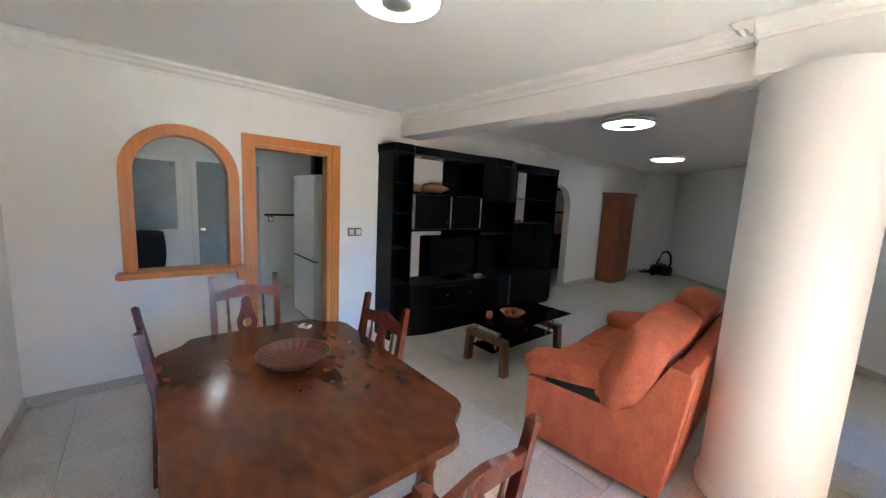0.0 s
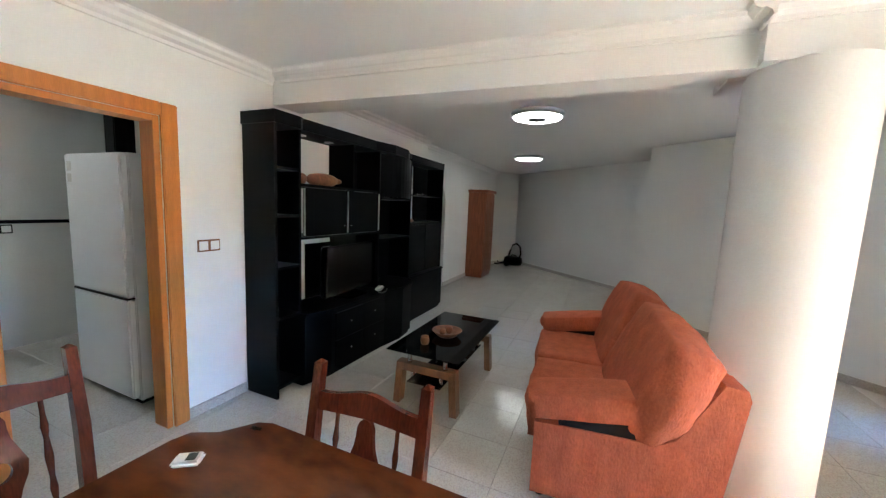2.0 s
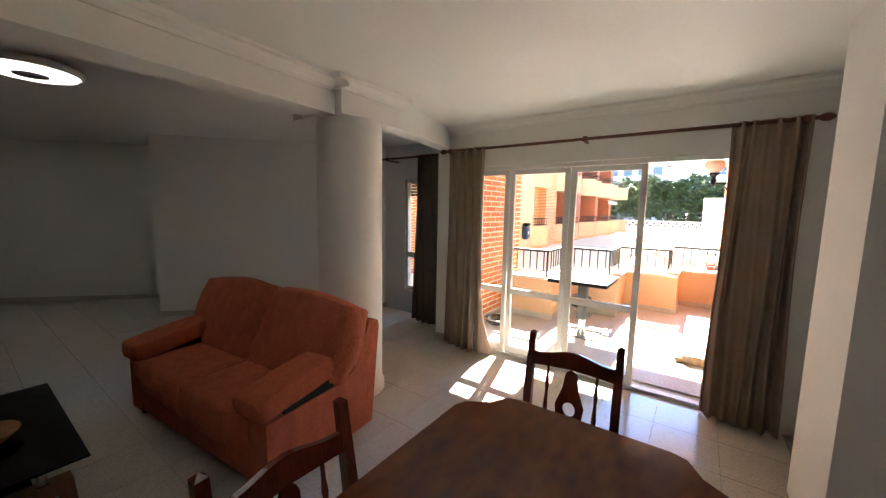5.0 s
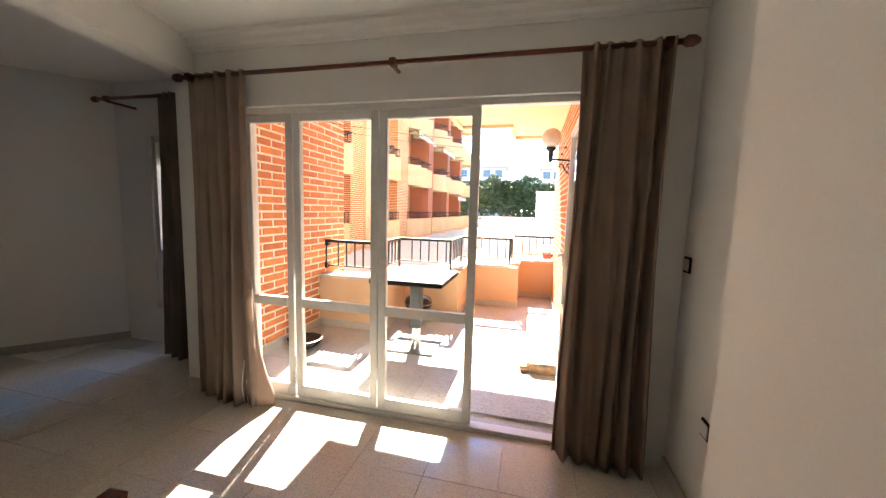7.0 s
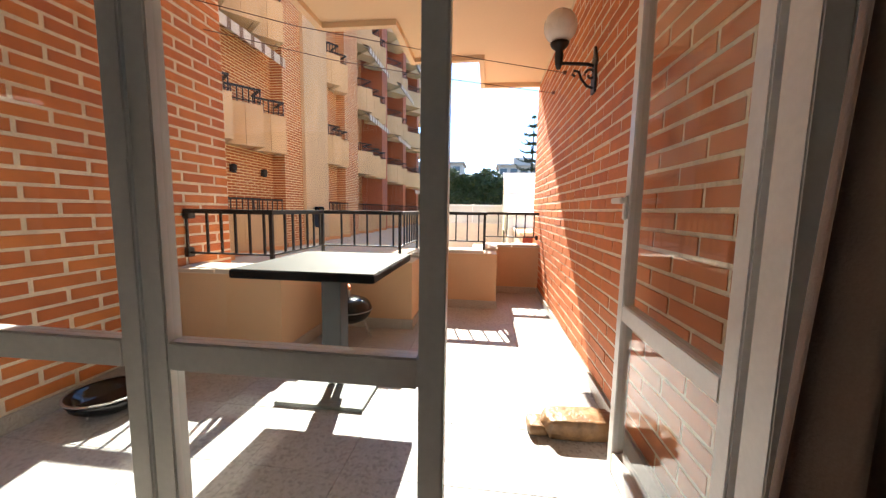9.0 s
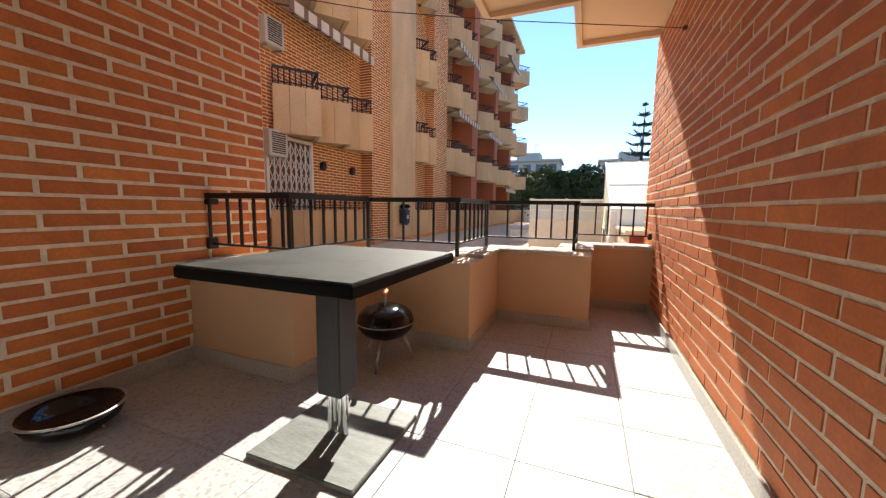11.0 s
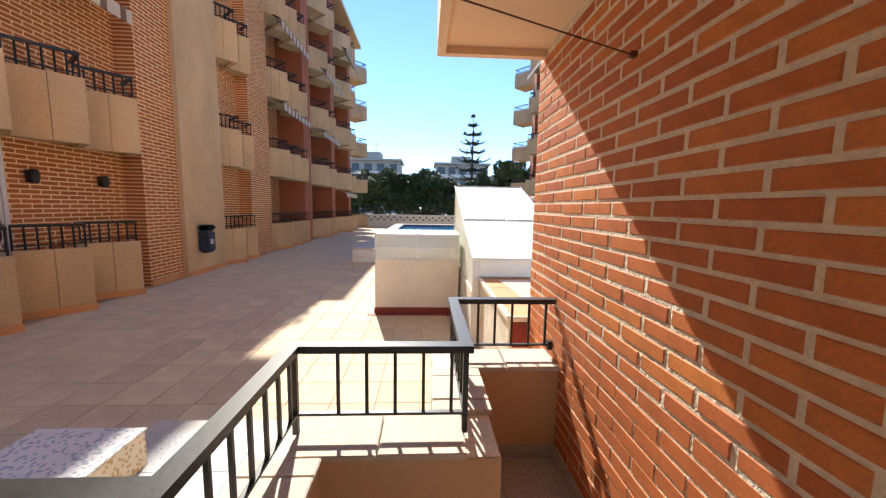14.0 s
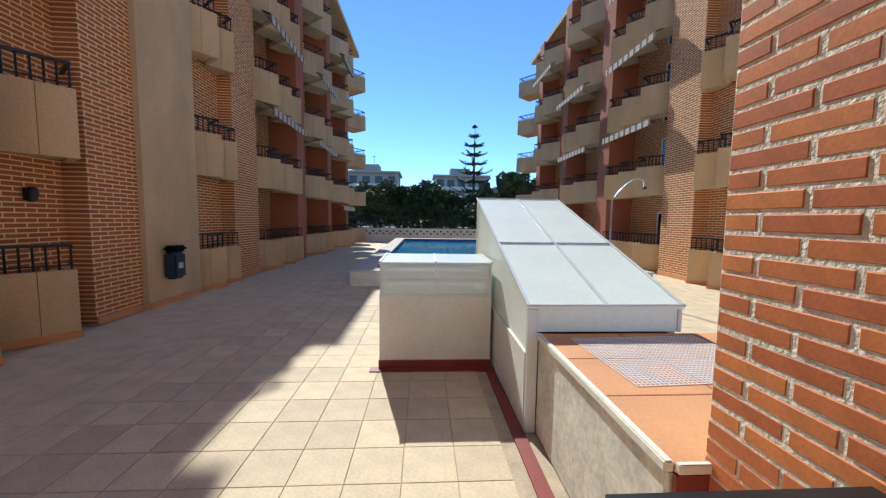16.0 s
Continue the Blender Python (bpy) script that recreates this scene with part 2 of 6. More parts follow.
M["pool_tile"] = mat("dark_blue_pool_tile", (0.02, 0.06, 0.22), 0.3, var=0.3, scale=9)
M["table_grey"] = mat("scuffed_dark_slate_laminate", (0.034, 0.039, 0.036), 0.5, var=0.45, scale=4.5, bump=0.08, bscale=30, rvar=0.25, spec=0.22)
M["slate"] = mat("scratched_grey_green_slate", (0.17, 0.185, 0.17), 0.5, var=0.35, scale=5, bump=0.1, bscale=40, stretch=(1, 6, 1))
M["dark_steel"] = mat("brushed_dark_steel", (0.04, 0.04, 0.042), 0.38, metal=0.5, var=0.2, scale=4, bump=0.06, bscale=60, stretch=(12, 12, 0.6))
M["enamel"] = mat("black_gloss_enamel", (0.008, 0.008, 0.009), 0.1, var=0.2, bump=0)
M["ac"] = mat("aged_white_casing", (0.60, 0.58, 0.53), 0.5, var=0.08)
M["dark_glass"] = mat("dark_window_glass", (0.02, 0.024, 0.028), 0.08, var=0.3, scale=1.5, bump=0)
M["frosted"] = mat("frosted_grey_glass", (0.20, 0.235, 0.24), 0.28, var=0.18, scale=4, bump=0.1, bscale=90)
M["kitchen_tile"] = mat("glossy_white_wall_tile", (0.70, 0.70, 0.66), 0.12, var=0.04, scale=3, bump=0.03)
M["awning_w"] = mat("cream_awning_cloth", (0.62, 0.55, 0.44), 0.9, var=0.1)
M["awning_d"] = mat("brown_awning_stripe", (0.20, 0.12, 0.075), 0.9, var=0.15)
M["trunk"] = mat("grey_brown_bark", (0.13, 0.095, 0.065), 0.95, var=0.35, scale=8, bump=0.8, bscale=30, dist=0.02)
M["leaf"] = mat("dark_green_leaves", (0.055, 0.095, 0.035), 0.6, var=0.45, scale=2.2, bump=0)
M["leaf_b"] = mat("olive_green_leaves", (0.085, 0.125, 0.05), 0.6, var=0.4, scale=2.2, bump=0)
M["needle"] = mat("dark_conifer_needles", (0.028, 0.065, 0.035), 0.7, var=0.35, scale=3, bump=0)
M["earth"] = mat("dry_ground", (0.26, 0.20, 0.14), 0.95, var=0.25, scale=0.4)
M["pale_facade"] = mat("pale_far_facade", (0.36, 0.34, 0.31), 0.85, var=0.08, scale=0.3)
M["net"] = mat("white_plastic_mesh", (0.88, 0.85, 0.80), 0.5, var=0.06)
M["blue_bin"] = mat("dark_blue_plastic", (0.02, 0.035, 0.06), 0.4, var=0.2)
M["orange"] = mat("orange_rubber_grip", (0.75, 0.20, 0.05), 0.5, var=0.1)
M["glass"] = pane("clear_window_glass")
M["smoked"] = pane("smoked_table_glass", (0.16, 0.17, 0.17), 1.1)
M["lit"] = glow("lit_lamp_diffuser", (1.0, 0.985, 0.96), 0.30)
M["lamp_centre"] = mat("grey_satin_plastic", (0.20, 0.195, 0.19), 0.4, var=0.05, bump=0)
M["globe"] = mat("opal_glass_globe", (0.82, 0.74, 0.64), 0.25, var=0.04, bump=0)
M["bag"] = mat("crumpled_brown_plastic", (0.30, 0.17, 0.08), 0.35, var=0.45, scale=9, bump=0.5, bscale=25, dist=0.02)
M["bowl"] = mat("dark_ribbed_wood", (0.10, 0.026, 0.013), 0.3, var=0.35, scale=10, bump=0.2)
M["carved"] = mat("carved_brown_wood", (0.28, 0.11, 0.05), 0.45, var=0.4, scale=12, bump=0.3)


def mosaic_material(name, col, chip):
    m = mat(name, col, 0.4, var=0.1, bump=0)
    n, k = m.node_tree.nodes, m.node_tree.links
    b = n["Principled BSDF"]
    src = b.inputs["Base Color"].links[0].from_socket
    tc, vo, ramp, mix = n.new("ShaderNodeTexCoord"), n.new("ShaderNodeTexVoronoi"), n.new("ShaderNodeValToRGB"), n.new("ShaderNodeMix")
    vo.distance = "CHEBYCHEV"
    vo.inputs["Scale"].default_value, vo.inputs["Randomness"].default_value = 62, 0.1
    k.new(tc.outputs["Object"], vo.inputs["Vector"])
    sep = n.new("ShaderNodeSeparateColor")
    k.new(vo.outputs["Color"], sep.inputs[0])
    ramp.color_ramp.interpolation = "CONSTANT"
    e = ramp.color_ramp.elements
    e[0].color = (1, 1, 1, 1)
    e[1].position, e[1].color = 0.78, (*[c / d for c, d in zip(chip, col)], 1)
    k.new(sep.outputs[1], ramp.inputs["Fac"])
    mix.data_type, mix.blend_type = "RGBA", "MULTIPLY"
    mix.inputs["Factor"].default_value = 1.0
    k.new(src, mix.inputs["A"])
    k.new(ramp.outputs["Color"], mix.inputs["B"])
    k.new(mix.outputs["Result"], b.inputs["Base Color"])
    return m


M["mosaic"] = mosaic_material("small_white_grey_mosaic", (0.78, 0.77, 0.74), (0.42, 0.45, 0.50))
M["mosaic_y"] = mosaic_material("small_yellow_brown_mosaic", (0.70, 0.62, 0.46), (0.52, 0.33, 0.12))


def sheet(name, col, share):
    """Twin-wall plastic sheet: part clear, part milky, glossy."""
    m = mat(name, col, 0.36, var=0.06, scale=1.6, bump=0.06, bscale=30, spec=0.25)
    n, k = m.node_tree.nodes, m.node_tree.links
    tr, mx = n.new("ShaderNodeBsdfTransparent"), n.new("ShaderNodeMixShader")
    tr.inputs["Color"].default_value = (0.86, 0.92, 0.90, 1)
    mx.inputs["Fac"].default_value = share
    k.new(tr.outputs[0], mx.inputs[1])
    k.new(n["Principled BSDF"].outputs[0], mx.inputs[2])
    k.new(mx.outputs[0], n["Material Output"].inputs["Surface"])
    return m


M["poly_clear"] = sheet("clear_polycarbonate_sheet", (0.90, 0.90, 0.84), 0.6)
M["poly"] = sheet("milky_polycarbonate_sheet", (0.93, 0.95, 0.82), 0.95)


# ---- mesh tools ----
def finish(bm, name, material, parent=None, smooth=False, bevel=0.0, segs=2):
    """Turns a bmesh into an object with a material, under a parent if one is given."""
    if bevel:
        sharp = [e for e in bm.edges if len(e.link_faces) == 2 and e.calc_face_angle(0) > 0.5]
        bmesh.ops.bevel(bm, geom=sharp, offset=bevel, segments=segs, affect="EDGES", clamp_overlap=True)
    bmesh.ops.recalc_face_normals(bm, faces=bm.faces)
    me = bpy.data.meshes.new(name)
    bm.to_mesh(me)
    bm.free()
    if smooth:
        for p in me.polygons:
            p.use_smooth = True
    for m in material if isinstance(material, (list, tuple)) else [material]:
        me.materials.append(m)
    ob = new(name, me)
    if parent:
        ob.parent = parent
    return ob


def add_box(bm, x0, x1, y0, y1, z0, z1, index=0):
    r = bmesh.ops.create_cube(bm, size=1.0)["verts"]
    c, s = Vector(((x0 + x1) / 2, (y0 + y1) / 2, (z0 + z1) / 2)), Vector((abs(x1 - x0), abs(y1 - y0), abs(z1 - z0)))
    for v in r:
        v.co = Vector((v.co.x * s.x, v.co.y * s.y, v.co.z * s.z)) + c
    for f in {f for v in r for f in v.link_faces}:
        f.material_index = index
    return r


def box(name, x0, x1, y0, y1, z0, z1, material, parent=None, bevel=0.0):
    bm = bmesh.new()
    add_box(bm, x0, x1, y0, y1, z0, z1)
    return finish(bm, name, material, parent, bevel=bevel)


def boxes(name, rows, material, parent=None, bevel=0.0):
    bm = bmesh.new()
    for r in rows:
        add_box(bm, *r)
    return finish(bm, name, material, parent, bevel=bevel)


def prism(name, poly, z0, z1, material, parent=None, bevel=0.0, axis="z", smooth=False):
    """A polygon drawn out along an axis. axis x: poly is (y, z); axis y: poly is (x, z)."""
    put = {"z": lambda a, b, h: (a, b, h), "x": lambda a, b, h: (h, a, b), "y": lambda a, b, h: (a, h, b)}[axis]
    bm = bmesh.new()
    lo = [bm.verts.new(put(a, b, z0)) for a, b in poly]
    hi = [bm.verts.new(put(a, b, z1)) for a, b in poly]
    bm.faces.new(lo)
    bm.faces.new(hi)
    for i in range(len(poly)):
        j = (i + 1) % len(poly)
        bm.faces.new((lo[i], lo[j], hi[j], hi[i]))
    return finish(bm, name, material, parent, bevel=bevel, smooth=smooth)


def add_tube(bm, pts, radius, sides=8):
    """A round bar along points; radius: one number, or one for each point."""
    pts = [Vector(p) for p in pts]
    rad = radius if isinstance(radius, (list, tuple)) else [radius] * len(pts)
    rings = []
    for i, p in enumerate(pts):
        d = (pts[min(i + 1, len(pts) - 1)] - pts[max(i - 1, 0)]).normalized()
        u = d.cross(Vector((0, 0, 1)) if abs(d.z) < 0.9 else Vector((1, 0, 0))).normalized()
        w = d.cross(u)
        rings.append([bm.verts.new(p + (u * math.cos(a) + w * math.sin(a)) * rad[i]) for a in (2 * math.pi * q / sides for q in range(sides))])
    for a, b in zip(rings, rings[1:]):
        for i in range(sides):
            bm.faces.new((a[i], a[(i + 1) % sides], b[(i + 1) % sides], b[i]))
    bm.faces.new(rings[0])
    bm.faces.new(rings[-1])


def tube(name, pts, radius, material, parent=None, sides=8):
    bm = bmesh.new()
    add_tube(bm, pts, radius, sides)
    return finish(bm, name, material, parent, smooth=True)


def lathe(name, profile, material, parent=None, at=(0, 0, 0), segs=32, smooth=True):
    """A turned shape from (radius, height) pairs."""
    bm = bmesh.new()
    rings = []
    for r, z in profile:
        if r < 1e-5:
            rings.append([bm.verts.new((at[0], at[1], at[2] + z))])
        else:
            rings.append([bm.verts.new((at[0] + r * math.cos(2 * math.pi * i / segs), at[1] + r * math.sin(2 * math.pi * i / segs), at[2] + z)) for i in range(segs)])
    for a, b in zip(rings, rings[1:]):
        for i in range(segs):
            j = (i + 1) % segs
            if len(a) == 1 and len(b) > 1:
                bm.faces.new((a[0], b[i], b[j]))
            elif len(b) == 1 and len(a) > 1:
                bm.faces.new((a[i], a[j], b[0]))
            elif len(a) > 1:
                bm.faces.new((a[i], a[j], b[j], b[i]))
    return finish(bm, name, material, parent, smooth=smooth)


def cushion(name, sx, sy, sz, material, parent, m, puff=0.35, seed=0, cuts=10):
    """A soft stuffed block with rounded edges and small dents."""
    bm = bmesh.new()
    bmesh.ops.create_cube(bm, size=2.0)
    bmesh.ops.subdivide_edges(bm, edges=bm.edges[:], cuts=cuts, use_grid_fill=True)
    for v in bm.verts:
        c = v.co.copy()
        s = c.normalized() * 1.12
        k = Vector((c.x * (1 - puff) + s.x * puff, c.y * (1 - puff) + s.y * puff, c.z * (1 - puff) + s.z * puff))
        k *= 1 + 0.035 * noise.noise(c * 2.3 + Vector((seed, 0, 0)))
        v.co = Vector((k.x * sx / 2, k.y * sy / 2, k.z * sz / 2))
    bm.transform(m)
    return finish(bm, name, material, parent, smooth=True)


def thing(name, at=(0, 0, 0), turn=0.0, label="", category="", group=""):
    ob = new(name)
    ob.location, ob.rotation_euler = at, (0, 0, radians(turn))
    return tagged(ob, label, category, group)


def structure(ob, label=""):
    return tagged(ob, label, kind="structure")


def brick_mesh(length, name="brick"):
    bm = bmesh.new()
    add_box(bm, -0.012, 0.012, -length / 2, length / 2, -0.029, 0.029)
    bmesh.ops.bevel(bm, geom=[e for e in bm.edges if all(v.co.x > 0 for v in e.verts)], offset=0.004, segments=1, affect="EDGES")
    me = bpy.data.meshes.new(name)
    bm.to_mesh(me)
    bm.free()
    me.materials.append(M["brick"])
    return me


def brick_face(wall, x, side, y0, y1, z0, z1, near, limit=295):
    """Bricks on a wall face across x, looking to side (+1 or -1): those in near() are parts, the others one part."""
    meshes = {}
    rnd = random.Random(int(abs(x) * 100))
    placed, rest = 0, bmesh.new()
    pitch, course, joint = 0.30, 0.0745, 0.0165
    rows = int((z1 - z0) / course)
    for r in range(rows):
        z = z0 + (r + 0.5) * course
        y = y1
        first = (pitch * 0.5 if r % 2 else pitch)
        while y > y0 + 0.03:
            ln = min(first - joint, y - y0)
            first = pitch
            key = round(ln, 2)
            yc = y - ln / 2
            y -= ln + joint
            out, dz = x + side * rnd.uniform(-0.0015, 0.0015), rnd.uniform(-0.002, 0.002)
            if near(yc, z) and placed < limit:
                if key not in meshes:
                    meshes[key] = brick_mesh(key)
                b = new("brick", meshes[key])
                b.parent = wall
                b.matrix_basis = pose(out, yc, z + dz, 0, 0, (0 if side > 0 else 180) + rnd.uniform(-0.25, 0.25))
                placed += 1
            else:
                add_box(rest, out - 0.012, out + 0.012, yc - ln / 2, yc + ln / 2, z + dz - 0.029, z + dz + 0.029)
    if rest.verts:
        tagged(finish(rest, "far_bricks", M["brick"], wall), kind="stuff")
    else:
        rest.free()


def tiles(floor, x0, x1, y0, y1, size, gap, z, material, inside, near, limit=290, name="tile", thick=0.012):
    """Square tiles laid on a floor: those in near() are parts, the others one part."""
    def plate(bm, cx, cy, sx, sy):
        add_box(bm, cx - sx / 2, cx + sx / 2, cy - sy / 2, cy + sy / 2, z - thick, z)
    bm = bmesh.new()
    s = size - gap
    add_box(bm, -s / 2, s / 2, -s / 2, s / 2, -thick, 0)
    bmesh.ops.bevel(bm, geom=[e for e in bm.edges if all(v.co.z > -0.001 for v in e.verts)], offset=0.0015, segments=1, affect="EDGES")
    me = bpy.data.meshes.new(name)
    bm.to_mesh(me)
    bm.free()
    me.materials.append(material)
    rest, placed = bmesh.new(), 0
    rnd = random.Random(5)
    for i in range(int((x1 - x0) / size + 0.999)):
        for j in range(int((y1 - y0) / size + 0.999)):
            cx, cy = x0 + (i + 0.5) * size, y0 + (j + 0.5) * size
            if not inside(cx, cy):
                continue
            if near(cx, cy) and placed < limit:
                t = new(name, me)
                t.parent = floor
                t.matrix_basis = pose(cx, cy, z + rnd.uniform(-0.0008, 0.0008))
                placed += 1
            else:
                plate(rest, cx, cy, s, s)
    if rest.verts:
        tagged(finish(rest, "far_tiles", material, floor), kind="stuff")
    else:
        rest.free()


# ---- the flat: floor, walls, ceiling ----
CEIL = 2.56
KY = -4.98
KW = -5.20
floor = structure(prism("floor", [(1.95, 0.06), (1.95, -8.0), (-9.9, -8.0), (-9.9, -4.6), (-6.2, -0.7), (-3.2, 0.7), (-1.82, 0.7), (-1.82, 0.06)], -0.2, -0.008, M["grout"]), "polished cream terrazzo tile floor with thin joints")
structure(prism("ceiling", [(1.95, 0.2), (1.95, -8.0), (-10.2, -8.0), (-10.2, -4.6), (-6.4, -0.4), (-3.4, 0.8), (-1.75, 0.8), (-1.7, 0.2)], CEIL, CEIL + 0.19, M["ceiling"]), "smooth white painted ceiling")


def wall_with_holes(name, x0, x1, y0, y1, z1, holes, label):
    """A wall along x with openings (xa, xb, za, zb)."""
    bm = bmesh.new()
    xs = sorted({x0, x1, *(h[0] for h in holes), *(h[1] for h in holes)})
    for a, b in zip(xs, xs[1:]):
        hs = sorted((h[2], h[3]) for h in holes if h[0] <= a + 1e-6 and h[1] >= b - 1e-6)
        z = -0.02
        for za, zb in hs:
            if za > z + 1e-4:
                add_box(bm, a, b, y0, y1, z, za)
            z = zb
        if z < z1 - 1e-4:
            add_box(bm, a, b, y0, y1, z, z1)
    bmesh.ops.remove_doubles(bm, verts=bm.verts, dist=1e-5)
    inner = [f for f in bm.faces if any(o is not f and (o.calc_center_median() - f.calc_center_median()).length < 1e-5 for e in f.edges for o in e.link_faces)]
    bmesh.ops.delete(bm, geom=list(set(inner)), context="FACES_ONLY")
    return structure(finish(bm, name, M["wall"]), label)


def arch_points(xa, xb, zs, n=20, grow=0.0):
    c, r = (xa + xb) / 2, (xb - xa) / 2 + grow
    return [(c + r * math.cos(math.pi * i / n), zs + r * math.sin(math.pi * i / n)) for i in range(n + 1)]


# kitchen wall, with the serving hatch, the doorway and the hall arch
AX0, AX1, ASZ = 0.37, 1.03, 1.70
HX0, HX1 = -5.52, -4.72
wall_with_holes("wall_kitchen", -4.24, 1.95, KY - 0.14, KY, CEIL, [(AX0, AX1, 0.91, 2.04), (-0.55, 0.19, -0.02, 2.03)], "white wall with a hatch and a doorway")
wall_with_holes("wall_hall", -9.05, -4.10, KW - 0.14, KW, CEIL, [(HX0, HX1, -0.02, 2.02)], "white wall with a round-headed opening to the hall")


def arch_fill(name, xa, xb, zs, ztop, y0, y1):
    """Closes the corners above a round arch."""
    pts = [(x, min(z, ztop - 0.001)) for x, z in arch_points(xa, xb, zs)]
    bm = bmesh.new()
    for (ax, az), (bx, bz) in zip(pts, pts[1:]):
        v = [bm.verts.new(c) for c in ((ax, y0, az), (bx, y0, bz), (bx, y0, ztop), (ax, y0, ztop), (ax, y1, az), (bx, y1, bz), (bx, y1, ztop), (ax, y1, ztop))]
        for f in ((0, 1, 2, 3), (4, 5, 6, 7), (0, 1, 5, 4)):
            bm.faces.new([v[i] for i in f])
    return structure(finish(bm, name, M["wall"]), "white plaster corners above a round arch")


arch_fill("wall_hatch_arch", AX0, AX1, ASZ, 2.04, KY - 0.14, KY)
arch_fill("wall_hall_arch", HX0, HX1, 1.60, 2.02, KW - 0.14, KW)
structure(box("wall_east", 1.68, 1.95, -8.0, 0.0, -0.02, CEIL, M["wall"]), "plain white textured side wall")
structure(boxes("wall_east_pier", [(1.29, 1.68, -1.55, -0.95, -0.02, CEIL), (1.50, 1.68, -0.95, -0.07, -0.02, CEIL)], M["wall"]), "white wall pier beside the terrace door")
# terrace wall with the glazed door, and the alcove beyond the pier
DX0, DX1, DTOP = -1.36, 0.99, 2.09
wall_with_holes("wall_terrace", -1.84, 1.95, -0.07, 0.16, 2.75, [(DX0, DX1, -0.02, DTOP)], "white wall round the glazed terrace door")
structure(box("wall_alcove_pier", -1.84, -1.7, 0.16, 0.66, -0.02, 2.75, M["wall"]), "white return wall of the alcove")
wall_with_holes("wall_alcove", -3.6, -1.84, 0.55, 0.70, CEIL, [(-2.92, -2.05, 0.36, 2.05)], "white wall round the alcove window")


def slanted(name, a, b, thick, label):
    a, b = Vector(a), Vector(b)
    d = (b - a).normalized()
    nrm = Vector((-d.y, d.x)) * thick
    return structure(prism(name, [tuple(a), tuple(b), tuple(b + nrm), tuple(a + nrm)], -0.02, CEIL, M["wall"]), label)


FAR_A, FAR_B = (-9.62, -4.70), (-6.34, -1.12)
NEAR_A, NEAR_B = (-5.45, -1.86), (-3.30, 0.58)
slanted("wall_corner", (-8.98, KW), FAR_A, 0.15, "white slanting corner of the long room")
slanted("wall_far", FAR_A, FAR_B, 0.15, "white slanting end wall of the long room")
slanted("wall_jog", FAR_B, NEAR_A, 0.15, "white return of the slanting wall")
slanted("wall_slanted", NEAR_A, NEAR_B, 0.15, "white slanting wall beside the column")
structure(box("wall_west", -10.1, -9.72, -8.0, -4.8, -0.02, CEIL, M["wall"]), "plain white end wall")
# beam and column
structure(boxes("beam", [(-1.94, -1.66, -1.90, -1.3, 2.297, CEIL), (-1.66, -1.455, -1.815, -1.12, 2.315, CEIL)], M["wall"]), "white boxed ceiling beam over the column")
structure(prism("beam_end", [(-1.457, -1.12), (-1.67, -0.07), (-1.82, -0.07), (-1.66, -1.12)], 2.313, CEIL, M["wall"]), "white boxed ceiling beam meeting the terrace wall")
structure(prism("beam_long", [(-1.39, KY), (-1.53, -1.815), (-1.80, -1.815), (-1.67, KY)], 2.312, CEIL, M["wall"]), "long white boxed ceiling beam")
col = [(0.288, -0.02), (0.288, 0.06), (0.276, 0.07), (0.268, 0.08), (0.268, 2.318)]
structure(lathe("column", col, M["wall"], at=(-1.68, -1.55, 0), segs=64), "round white plastered column with a stone foot")


def cornice(name, a, b, inward, parent=None, drop=0.10):
    """A stepped plaster moulding along the top of a wall, from a to b."""
    a, b, n = Vector(a), Vector(b), Vector(inward)
    prof = [(0, -drop), (0.012, -drop), (0.02, -drop + 0.02), (0.045, -drop + 0.035), (0.06, -0.045), (0.085, -0.03), (0.09, -0.012), (0.105, -0.003), (0, -0.003)]
    bm = bmesh.new()
    ra = [bm.verts.new((a.x + n.x * p, a.y + n.y * p, CEIL + q)) for p, q in prof]
    rb = [bm.verts.new((b.x + n.x * p, b.y + n.y * p, CEIL + q)) for p, q in prof]
    for i in range(len(prof)):
        j = (i + 1) % len(prof)
        bm.faces.new((ra[i], ra[j], rb[j], rb[i]))
    bm.faces.new(ra)
    bm.faces.new(rb)
    return structure(finish(bm, name, M["plaster"]), "white plaster ceiling moulding")


cornice("trim_cornice_kitchen", (1.68, KY + 0.002), (-1.375, KY + 0.002), (0, 1))
cornice("trim_cornice_living", (-1.65, KY + 0.002), (-4.24, KY + 0.002), (0, 1))
cornice("trim_cornice_hall", (-4.24, KW + 0.002), (-8.98, KW + 0.002), (0, 1))
cornice("trim_cornice_terrace", (-1.67, -0.072), (1.5, -0.072), (0, -1))
cornice("trim_cornice_beam", (-1.388, KY), (-1.528, -1.84), (1, 0), drop=0.085)
cornice("trim_cornice_block", (-1.453, -1.84), (-1.453, -1.12), (1, 0), drop=0.075)
cornice("trim_cornice_return", (-1.53, -1.817), (-1.35, -1.817), (0, -1), drop=0.075)
cornice("trim_cornice_east", (1.678, KY), (1.678, -1.55), (-1, 0))


def skirting(name, a, b, side):
    a, b = Vector(a), Vector(b)
    d = (b - a).normalized()
    n = Vector((-d.y, d.x)) * side
    structure(prism(name, [tuple(a), tuple(b), tuple(b + n * 0.012), tuple(a + n * 0.012)], -0.005, 0.075, M["skirting"], bevel=0.002), "grey terrazzo skirting")


